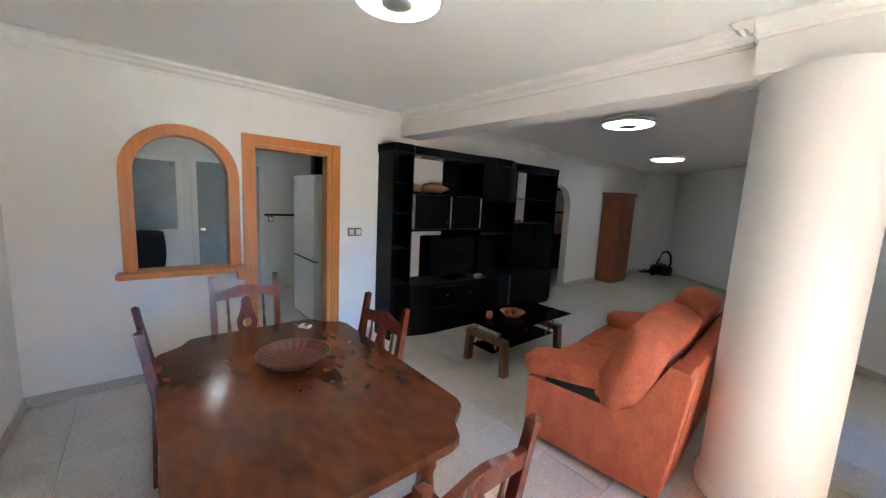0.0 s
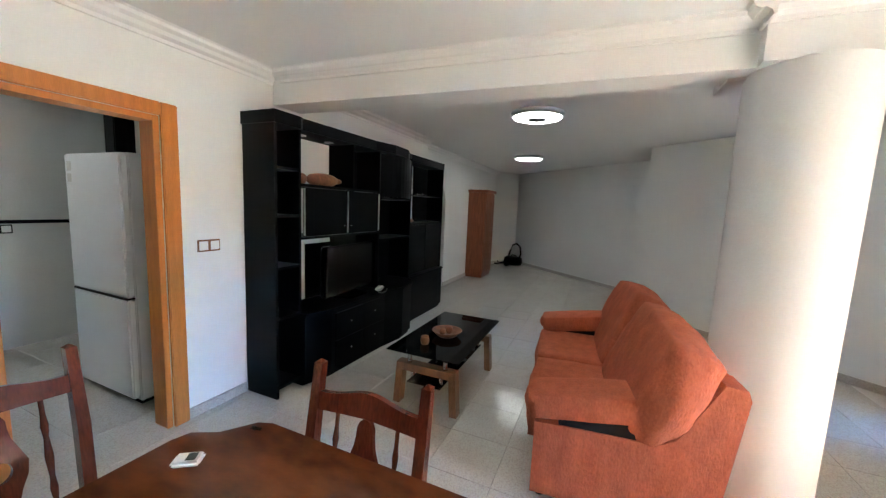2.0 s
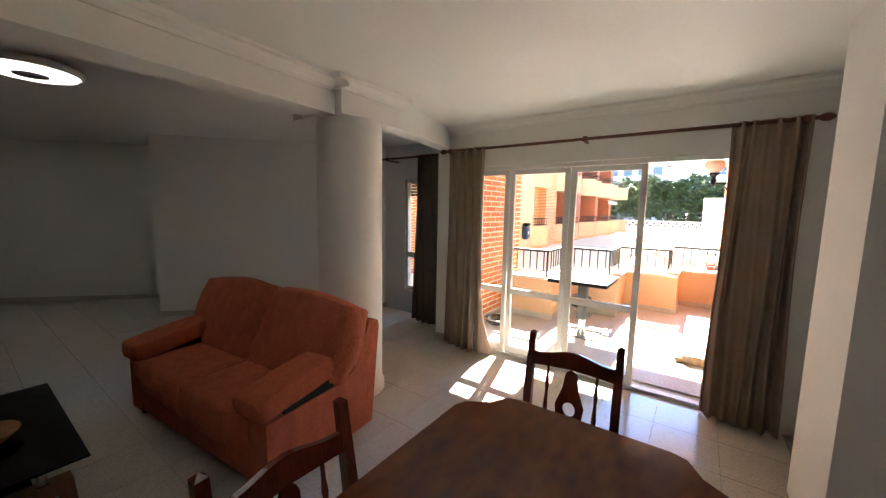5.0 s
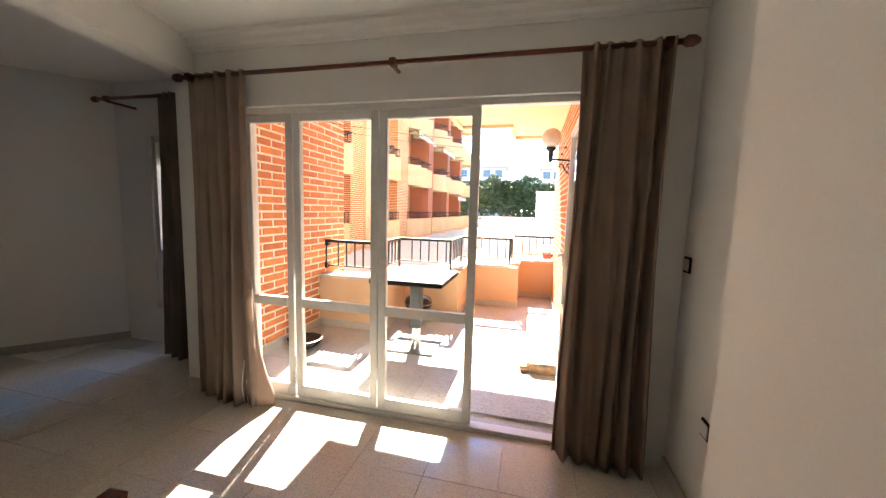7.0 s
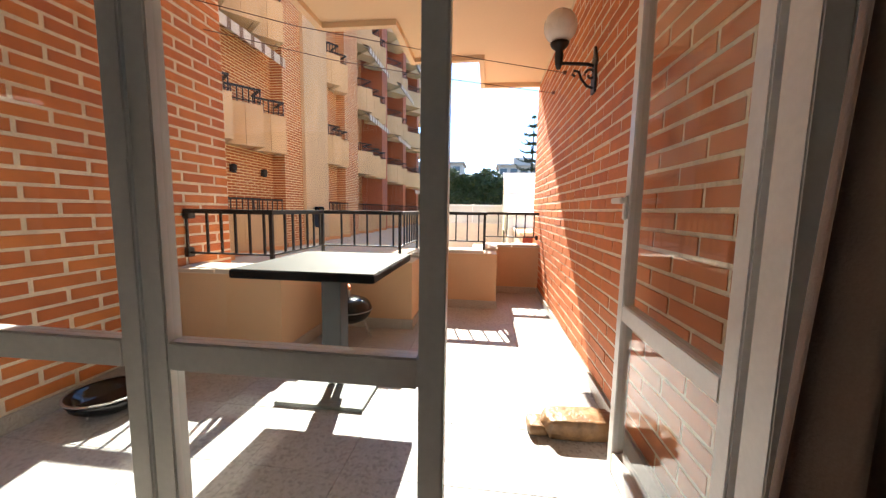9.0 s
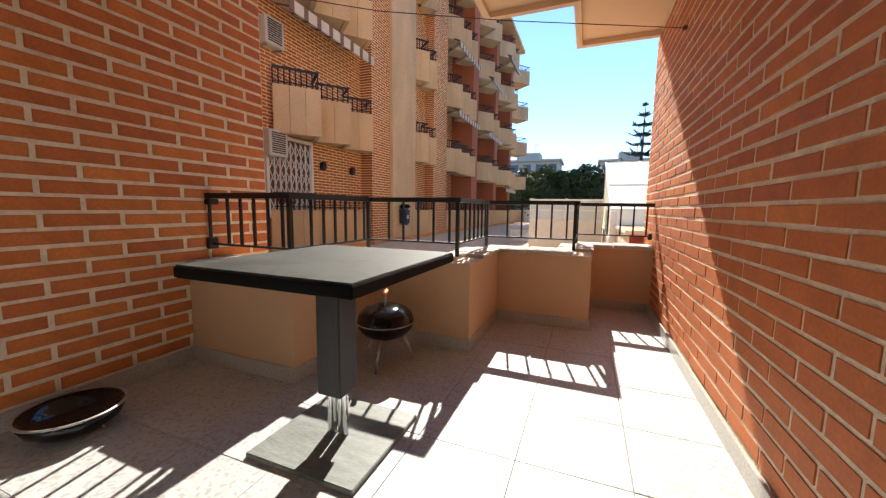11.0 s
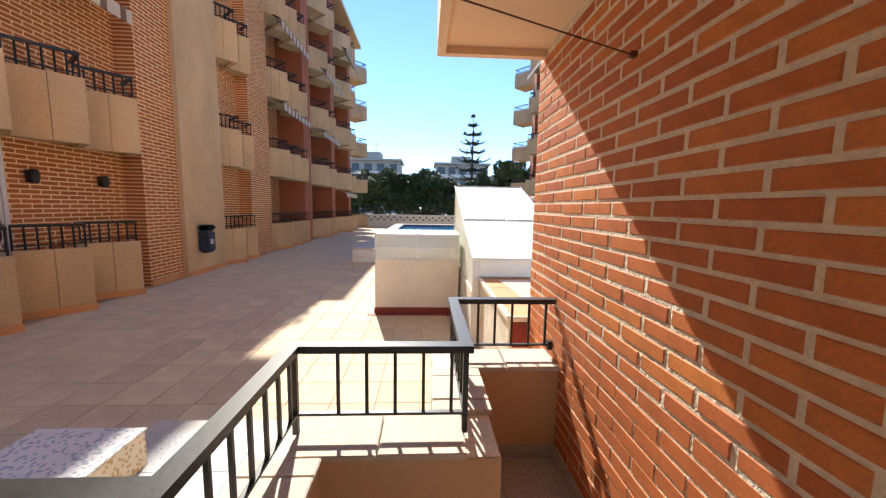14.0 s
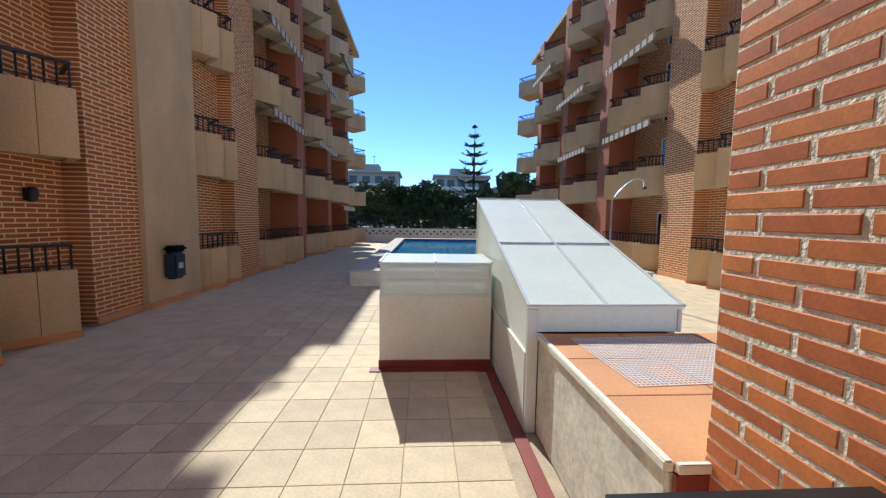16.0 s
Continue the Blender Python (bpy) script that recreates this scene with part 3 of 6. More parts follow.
for i, (a, b, s) in enumerate([((1.68, KY), (0.27, KY), -1), ((-0.645, KY), (-4.24, KY), -1), ((-4.24, KW), (HX1, KW), -1), ((HX0, KW), (-8.98, KW), -1), ((-8.98, KW), FAR_A, -1), (FAR_A, FAR_B, -1), (NEAR_A, NEAR_B, -1), ((1.68, KY), (1.68, -1.55), 1),
                              ((1.29, -1.55), (1.29, -0.95), 1), ((1.5, -0.95), (1.5, -0.07), 1), ((-1.84, -0.07), (DX0, -0.07), -1), ((-1.84, -0.07), (-1.84, 0.55), 1), ((1.68, -1.55), (1.29, -1.55), 1)]):
    skirting("baseboard_" + str(i + 1), a, b, s)

# kitchen beyond the hatch and door; hall beyond the arch
structure(box("wall_kitchen_back", -1.6, 1.95, -7.75, -7.6, -0.02, CEIL, M["kitchen_tile"]), "glossy white tiled kitchen wall")
structure(box("wall_kitchen_side", -1.75, -1.6, -7.6, KY - 0.14, -0.02, CEIL, M["kitchen_tile"]), "glossy white tiled kitchen side wall")
structure(box("trim_tile_band", -1.6, 0.30, -7.6, -7.59, 1.215, 1.25, M["black"]), "thin black border tile")
hw = structure(new("door_3"), "glazed hall door with warm frosted panes")
boxes("frame", [(-7.7, -7.64, -6.55, -6.5, 0, 2.05), (-6.8, -6.74, -6.55, -6.5, 0, 2.05), (-7.64, -6.8, -6.55, -6.5, 1.99, 2.05), (-7.64, -6.8, -6.55, -6.5, 0, 0.9), (-7.64, -6.8, -6.55, -6.5, 1.42, 1.47)], M["dark_wood"], hw)
boxes("pane", [(-7.64, -6.8, -6.54, -6.53, 0.9, 1.42), (-7.64, -6.8, -6.54, -6.53, 1.47, 1.99)], M["globe"], hw)
structure(box("wall_hall_back", -9.9, -1.75, -6.7, -6.55, -0.02, CEIL, M["wall"]), "white hall wall")

# pine casings
door_1 = structure(new("door_1"), "varnished honey pine door casing, open to the kitchen")
for x0, x1, z0, z1 in ((-0.645, -0.55, 0, 2.11), (0.19, 0.27, 0, 2.11), (-0.55, 0.19, 2.03, 2.11)):
    box("casing", x0, x1, KY - 0.002, KY + 0.022, z0, z1, M["orange_wood"], door_1, bevel=0.006)
for x0, x1, z0, z1 in ((-0.55, -0.515, 0, 2.03), (0.155, 0.19, 0, 2.03), (-0.515, 0.155, 1.995, 2.03)):
    box("jamb", x0, x1, KY - 0.145, KY - 0.003, z0, z1, M["orange_wood"], door_1, bevel=0.003)
window_1 = structure(new("window_1"), "arched serving hatch with a honey pine frame and sill")


def arch_band(name, xa, xb, zs, w, y0, y1, z_low):
    outer = [(xb + w, z_low)] + arch_points(xa, xb, zs, 24, w) + [(xa - w, z_low)]
    inner = [(xb, z_low)] + arch_points(xa, xb, zs, 24) + [(xa, z_low)]
    bm = bmesh.new()
    rows = [[bm.verts.new((x, y, z)) for x, z in ring] for ring in (outer, inner) for y in (y0, y1)]
    oa, ob_, ia, ib = rows
    for i in range(len(oa) - 1):
        bm.faces.new((oa[i], oa[i + 1], ia[i + 1], ia[i]))
        bm.faces.new((ob_[i], ob_[i + 1], ib[i + 1], ib[i]))
        bm.faces.new((oa[i], oa[i + 1], ob_[i + 1], ob_[i]))
        bm.faces.new((ia[i], ia[i + 1], ib[i + 1], ib[i]))
    return finish(bm, name, M["orange_wood"], window_1)


arch_band("casing", AX0 + 0.012, AX1 - 0.012, ASZ, 0.085, KY - 0.002, KY + 0.024, 0.93)
arch_band("lining", AX0 + 0.012, AX1 - 0.012, ASZ, 0.011, KY - 0.145, KY - 0.003, 0.93)
box("sill", 0.25, 1.15, KY - 0.15, KY + 0.13, 0.885, 0.93, M["orange_wood"], window_1, bevel=0.012)
box("bracket", 0.28, 0.33, KY, KY + 0.06, 0.80, 0.884, M["orange_wood"], window_1, bevel=0.006)

# glazed folding terrace door: three closed leaves, one folded out
window_2 = structure(new("window_2"), "white aluminium folding terrace door, one leaf open")
boxes("frame", [(DX0, DX0 + 0.05, -0.035, 0.035, 0, DTOP), (DX1 - 0.045, DX1, -0.035, 0.035, 0, DTOP), (DX0 + 0.05, DX1 - 0.045, -0.035, 0.035, DTOP - 0.04, DTOP), (DX0 + 0.05, DX1 - 0.045, -0.04, 0.04, -0.005, 0.028)], M["white_metal"], window_2, bevel=0.003)


def leaf(x0, x1, tag, hardware=True, mid=0.735):
    """One glazed leaf with stiles, rails, a lower light and its handle, in its own frame."""
    w, z0, z1 = 0.052, 0.032, DTOP - 0.045
    e = new(tag)
    e.parent = window_2
    boxes("stiles", [(x0, x0 + w, -0.022, 0.022, z0, z1), (x1 - w, x1, -0.022, 0.022, z0, z1), (x0 + w, x1 - w, -0.022, 0.022, z0, z0 + 0.085), (x0 + w, x1 - w, -0.022, 0.022, z1 - 0.05, z1), (x0 + w, x1 - w, -0.022, 0.022, mid - 0.032, mid + 0.032)], M["white_metal"], e, bevel=0.004)
    for a, b in ((z0 + 0.086, mid - 0.033), (mid + 0.033, z1 - 0.051)):
        g = box("pane", x0 + w + 0.001, x1 - w - 0.001, -0.003, 0.003, a, b, M["glass"], e)
        g.visible_shadow = False
    if hardware:
        boxes("hinge", [(x0 - 0.008, x0 + 0.008, -0.034, -0.0225, z, z + 0.09) for z in (0.25, 1.15, 1.85)], M["white_metal"], e, bevel=0.003)
    return e


leaf(DX0 + 0.052, -0.925, "leaf")
leaf(-0.915, -0.285, "leaf")
leaf(-0.278, 0.372, "leaf")
opened = leaf(0.0, 0.70, "leaf", False, 0.68)
opened.matrix_basis = pose(0.972, 0.065, 0, 0, 0, 89)
boxes("handle", [(0.66, 0.69, 0.023, 0.034, 1.03, 1.12), (0.665, 0.685, 0.034, 0.06, 1.09, 1.11), (0.60, 0.705, 0.055, 0.072, 1.09, 1.112)], M["white_metal"], opened, bevel=0.004)
boxes("bolt", [(-0.93, -0.91, -0.045, -0.023, 0.13, 0.22), (-0.936, -0.904, -0.055, -0.045, 0.12, 0.15)], M["steel"], window_2, bevel=0.003)

window_3 = structure(new("window_3"), "white aluminium alcove window with a roller shutter")
boxes("frame", [(-2.92, -2.87, 0.57, 0.63, 0.36, 2.05), (-2.10, -2.05, 0.57, 0.63, 0.36, 2.05), (-2.87, -2.10, 0.57, 0.63, 0.36, 0.42), (-2.87, -2.10, 0.57, 0.63, 2.00, 2.05), (-2.87, -2.10, 0.57, 0.63, 0.87, 0.95)], M["white_metal"], window_3, bevel=0.003)
boxes("shutter_slat", [(-2.87, -2.10, 0.632, 0.645, 1.80 + 0.045 * i, 1.838 + 0.045 * i) for i in range(5)], M["brown_wood"], window_3)
box("pane", -2.87, -2.10, 0.597, 0.603, 0.42, 2.0, M["glass"], window_3).visible_shadow = False

# ---- terrace ----
TZ = 0.02
terrace = structure(box("floor_terrace", -1.72, 1.2, 0.16, 4.3, -0.2, TZ - 0.008, M["grout"]), "white speckled terrazzo terrace tiles")
wall_r = structure(box("wall_brick_right", 1.0895, 1.36, 0.16, 4.53, -0.15, 2.748, M["mortar"]), "orange brick wall with wide sandy joints")
wall_l = structure(box("wall_brick_left", -1.835, -1.6995, 0.17, 2.08, -0.15, 2.748, M["mortar"]), "orange brick wall with wide sandy joints")
STEP = [(-1.69, 1.64), (-1.04, 1.64), (-1.04, 2.42), (-0.32, 2.42), (-0.32, 3.20), (0.415, 3.20), (0.415, 3.985), (1.09, 3.985)]


def stepped(off):
    """The stepped terrace edge, shifted: off < 0 towards the house."""
    return [(x - off, y + off) for x, y in STEP]


def stepped_wall(name, inner, outer, z0, z1, material):
    a, b = stepped(inner), stepped(outer)
    a[0], b[0] = (-1.70, a[0][1]), (-1.70, b[0][1])
    a[-1], b[-1] = (1.095, a[-1][1]), (1.095, b[-1][1])
    return prism(name, a + b[::-1], z0, z1, material, bevel=0.006)


structure(stepped_wall("wall_parapet", -0.14, 0.13, -0.15, 0.60, M["stucco"]), "low stepped peach stucco parapet")
structure(stepped_wall("trim_parapet_skirting", -0.152, -0.141, 0.0, 0.105, M["skirting"]), "grey terrazzo skirting along the parapet")
coping = structure(stepped_wall("trim_coping_bed", -0.135, 0.125, 0.60, 0.606, M["mortar"]), "stone coping on the stepped parapet")
for (ax, ay), (bx, by) in zip(STEP, STEP[1:]):
    ln = math.hypot(bx - ax, by - ay)
    cnt = max(2, round(ln / 0.30))
    for i in range(cnt):
        f, g = (i + 0.5) / cnt, ln / cnt
        cx, cy = ax + (bx - ax) * f, ay + (by - ay) * f
        if abs(bx - ax) > abs(by - ay):
            box("coping_stone", cx - g / 2 + 0.004, cx + g / 2 - 0.004, cy - 0.155, cy + 0.14, 0.606, 0.632 + 0.004 * (i % 2), M["cap"], coping, bevel=0.004)
        else:
            box("coping_stone", cx - 0.14, cx + 0.155, cy - g / 2 + (0.16 if i == 0 else 0.004), cy + g / 2 - (0.16 if i == cnt - 1 else 0.004), 0.606, 0.633 + 0.003 * (i % 2), M["cap"], coping, bevel=0.004)
structure(boxes("trim_terrace_skirting", [(1.068, 1.082, 0.16, 3.84, 0.0, 0.10), (-1.69, -1.676, 0.17, 1.5, 0.0, 0.10)], M["skirting"], bevel=0.002), "grey terrazzo skirting along the brick walls")
SOF = [(1.36, 0.16), (1.36, 4.44), (0.30, 4.44), (0.30, 3.55), (-0.48, 3.55), (-0.48, 2.72), (-1.18, 2.72), (-1.18, 2.0), (-2.2, 2.0), (-2.2, 0.16)]
structure(prism("ceiling_terrace", SOF, 2.752, 2.90, M["soffit"]), "cream painted terrace soffit with a stepped edge")


def rim(name, z0, z1, t, material, label):
    """An upstand along the stepped soffit edge."""
    line = SOF[1:9]
    a = [(x, y) for x, y in line]
    b = [(x + t, y - t) for x, y in line]
    b[0], b[-1] = (line[0][0], line[0][1] - t), (line[-1][0], line[-1][1] - t)
    return structure(prism(name, a + b[::-1], z0, z1, material), label)


rim("trim_soffit_drip", 2.70, 2.751, 0.06, M["soffit"], "cream drip edge under the balcony above")
rim("wall_upper_parapet", 2.901, 3.75, 0.12, M["stucco"], "peach parapet of the balcony above")
# Out of view: added to close off sky light above the terrace.
structure(box("wall_upper_front", -2.2, 1.95, 0.0, 0.16, 2.91, 15.5, M["brick_y"]), "unseen brick wall added for the floors above, to block sky light")

# railing on the parapet
railing = thing("terrace_railing", label="black painted iron terrace railing with a stepped line", category="railing")
RZ = 1.035


def rail_band(name, half, z0, z1):
    a, b = stepped(-half), stepped(half)
    a[0], b[0], a[-1], b[-1] = (-1.685, a[0][1]), (-1.685, b[0][1]), (1.085, a[-1][1]), (1.085, b[-1][1])
    return prism(name, a + b[::-1], z0, z1, M["black_metal"], railing, bevel=0.004)


rail_band("handrail", 0.030, RZ - 0.032, RZ)
rail_band("bottom_rail", 0.011, 0.715, 0.727)
bal = None
for (ax, ay), (bx, by) in zip(STEP, STEP[1:]):
    ln = math.hypot(bx - ax, by - ay)
    n = round(ln / 0.118)
    for i in range(n):
        f = (i + (0.5 if i else 0.02)) / n
        if bal is None:
            bal = box("baluster", -0.007, 0.007, -0.007, 0.007, 0.725, RZ - 0.03, M["black_metal"], railing)
            o = bal
        else:
            o = new("baluster", bal.data)
            o.parent = railing
        o.location = (ax + (bx - ax) * f, ay + (by - ay) * f, 0)
for x, y in STEP[1:-1]:
    box("post", x - 0.012, x + 0.012, y - 0.012, y + 0.012, 0.63, RZ - 0.03, M["black_metal"], railing)
for r in [(-1.694, -1.64, 1.61, 1.67, RZ - 0.07, RZ - 0.034), (-1.694, -1.66, 1.61, 1.67, 0.69, 0.76), (1.05, 1.082, 3.96, 4.01, 0.69, 0.75)]:
    box("wall_fixing", *r, M["black_metal"], railing, bevel=0.004)


# ---- courtyard ----
GZ = -0.15
structure(box("ground", -300, 300, -120, 600, GZ - 0.6, GZ - 0.3, M["earth"]), "dry ground reaching the horizon")
pave = structure(box("pavement", -5.9, 9.2, 1.9, 33.2, GZ - 0.32, GZ - 0.009, M["court_joint"]), "cream square courtyard tiles with dark joints")
# tiled block beside the parapet
block = thing("mosaic_block", (-1.77, 2.97, GZ), label="low block clad in small white and grey mosaic", category="planter")
box("body", -0.31, 0.31, -0.87, 0.87, 0, 0.39, M["mosaic_y"], block, bevel=0.006)
box("top", -0.318, 0.318, -0.875, 0.878, 0.391, 0.402, M["mosaic"], block, bevel=0.003)
# light well with a milky glazed top
well = thing("light_well", (0.1, 8.5, GZ), label="cream rendered light well with a milky polycarbonate top", category="light well")
boxes("body", [(-0.69, 0.69, -0.93, -0.83, 0, 0.90), (-0.69, -0.59, -0.83, -0.1, 0, 0.90), (0.59, 0.69, -0.83, -0.1, 0, 0.90), (-0.69, 0.69, -0.1, 0.0, 0, 0.90)], M["white_render"], well)
box("base_band", -0.70, 0.69, -0.945, -0.931, 0, 0.10, M["red_paint"], well)
boxes("frame", [(x - 0.012, x + 0.012, -0.935, -0.91, 0.905, 1.315) for x in (-0.675, 0.0, 0.675)] + [(-0.69, 0.69, -0.94, -0.91, 0.90, 0.925), (-0.69, 0.69, -0.94, -0.91, 1.30, 1.315), (-0.69, 0.69, -0.936, -0.912, 1.10, 1.112)], M["white_metal"], well)
box("back_bar", -0.69, 0.69, -0.03, 0.0, 1.32, 1.332, M["white_metal"], well)
for a, b in ((-0.66, -0.015), (0.015, 0.66)):
    box("pane", a, b, -0.928, -0.92, 0.926, 1.299, M["poly_clear"], well)
prism("roof_sheet", [(-0.94, 1.317), (0.0, 1.333), (0.0, 1.341), (-0.94, 1.325)], -0.70, 0.70, M["poly_clear"], well, axis="x")
for x in (-0.685, 0.685):
    box("side_sheet", x - 0.005, x + 0.005, -0.91, 0.0, 0.905, 1.313, M["poly_clear"], well)
for x in (-0.685, 0.0, 0.685):
    prism("roof_bar", [(-0.94, 1.3255), (0.0, 1.3415), (0.0, 1.353), (-0.94, 1.338)], x - 0.012, x + 0.012, M["white_metal"], well, axis="x")
# sloping roof over the stair to the garage
stair = thing("stair_roof", (0, 0, 0), label="sloping milky polycarbonate roof over the stair to the garage", category="stair roof")
prism("side_wall", [(6.22, GZ), (9.2, GZ), (9.2, 0.62), (6.22, 0.55)], 0.83, 0.93, M["white_render"], stair, axis="x")
prism("side_sheet", [(6.22, 0.552), (9.2, 0.622), (9.2, 2.02), (6.22, 0.95)], 0.855, 0.865, M["poly"], stair, axis="x")
prism("side_wall", [(6.22, GZ), (9.2, GZ), (9.2, 2.02), (6.22, 0.95)], 2.12, 2.18, M["white_render"], stair, axis="x")
prism("roof_sheet", [(6.17, 0.95), (9.24, 2.03), (9.24, 2.055), (6.17, 0.975)], 0.83, 2.22, M["poly"], stair, axis="x")
for x in (0.835, 1.52, 2.205):
    prism("rafter", [(6.16, 0.977), (9.24, 2.057), (9.24, 2.07), (6.16, 0.99)], x - 0.014, x + 0.014, M["white_metal"], stair, axis="x")
for k in (0.0, 0.42, 1.0):
    y, z = 6.165 + 3.06 * k, 0.98 + 1.075 * k
    tube("cross_bar", [(0.83, y, z + 0.002), (2.22, y, z + 0.002)], 0.011, M["white_metal"], stair, 6)
box("fascia", 0.865, 2.168, 6.185, 6.215, 0.745, 0.945, M["poly"], stair)
boxes("post", [(0.836, 0.926, 6.165, 6.215, GZ, 0.945), (2.17, 2.20, 6.17, 6.20, 0.745, 0.95)], M["white_metal"], stair)
box("back_wall", 0.84, 2.18, 9.2, 9.26, GZ, 2.02, M["white_render"], stair)
ramp = thing("ramp_cover", (0, 0, 0), label="low slab roof of terracotta tiles on flaking cream walls", category="roof slab")
box("side_wall", 0.93, 2.9, 4.54, 6.16, GZ, 0.695, M["old_render"], ramp, bevel=0.012)
box("top_slab", 0.95, 2.9, 4.52, 6.16, 0.697, 0.737, M["terracotta"], ramp, bevel=0.004)
box("edge_strip", 0.905, 0.948, 4.52, 6.16, 0.70, 0.748, M["white_render"], ramp, bevel=0.006)
box("front_strip", 0.95, 2.9, 4.495, 4.52, 0.705, 0.748, M["white_render"], ramp, bevel=0.004)
box("front_band", 0.95, 2.9, 4.505, 4.53, 0.49, 0.695, M["red_paint"], ramp)
boxes("tile_joint", [(0.96, 2.89, y, y + 0.012, 0.737, 0.739) for y in (5.07, 5.60)] + [(1.62, 1.632, 4.54, 6.15, 0.737, 0.739), (2.27, 2.282, 4.54, 6.15, 0.737, 0.739)], M["render_red"], ramp)
mesh_sheet = thing("plastic_mesh_sheet", (1.72, 5.62, 0.741), 3, label="white plastic netting lying on the slab", category="netting")
boxes("strand", [(-0.55, 0.55, -0.42 + 0.03 * i, -0.413 + 0.03 * i, 0, 0.002) for i in range(29)] + [(-0.55 + 0.03 * i, -0.543 + 0.03 * i, -0.42, 0.42, 0.0021, 0.0035) for i in range(37)], M["net"], mesh_sheet)
structure(boxes("trim_red_band", [(0.72, 0.83, 4.3, 7.56, GZ - 0.005, GZ + 0.012), (-0.70, 0.72, 7.44, 7.56, GZ - 0.005, GZ + 0.012)], M["red_paint"]), "dark red painted strip on the paving")
# raised pool
pool = thing("swimming_pool", (0, 0, GZ), label="raised swimming pool with a white mosaic rim and blue water", category="swimming pool")
boxes("rim_wall", [(-2.05, 6.5, 13.0, 13.5, 0, 0.40), (-2.05, -1.45, 13.5, 30.0, 0, 0.40), (5.9, 6.5, 13.5, 30.0, 0, 0.40), (-1.45, 5.9, 29.4, 30.0, 0, 0.40)], M["mosaic"], pool, bevel=0.01)
boxes("coping", [(-2.08, 6.53, 12.97, 13.52, 0.40, 0.43), (-2.08, -1.43, 13.52, 30.03, 0.40, 0.43), (5.88, 6.53, 13.52, 30.03, 0.40, 0.43), (-1.43, 5.88, 29.38, 30.03, 0.40, 0.43)], M["cap"], pool, bevel=0.006)
boxes("tile_band", [(-1.45, 5.9, 29.37, 29.395, 0.24, 0.39), (-1.45, -1.425, 13.5, 29.4, 0.24, 0.39)], M["pool_tile"], pool)
box("water", -1.44, 5.89, 13.51, 29.36, 0.0, 0.24, M["water"], pool)
shower = thing("pool_shower", (4.75, 12.2, GZ), label="bent galvanised outdoor shower pipe", category="shower")
tube("pipe", [(0, 0, 0), (0, 0, 2.4)] + [(0.7 * i / 8, 0, 2.4 + 0.55 * math.sin(math.pi * 0.5 * i / 8)) for i in range(1, 9)] + [(0.80, 0, 2.90), (0.84, 0, 2.76)], 0.025, M["steel"], shower)
lathe("head", [(0.0, 0.06), (0.03, 0.05), (0.06, 0.0), (0.0, 0.0)], M["dark_steel"], shower, (0.84, 0, 2.70))

# ---- the long building, built once as bays on either side ----
FH = 2.93
FLOORS = 5


def railing_row(rows, x, y0, y1, z, n):
    rows.append((x - 0.025, x + 0.025, y0, y1, z + 0.34, z + 0.385))
    rows.append((x - 0.012, x + 0.012, y0, y1, z + 0.06, z + 0.08))
    for i in range(n + 1):
        y = y0 + (y1 - y0) * i / n
        rows.append((x - 0.01, x + 0.01, y - 0.01, y + 0.01, z, z + 0.34))


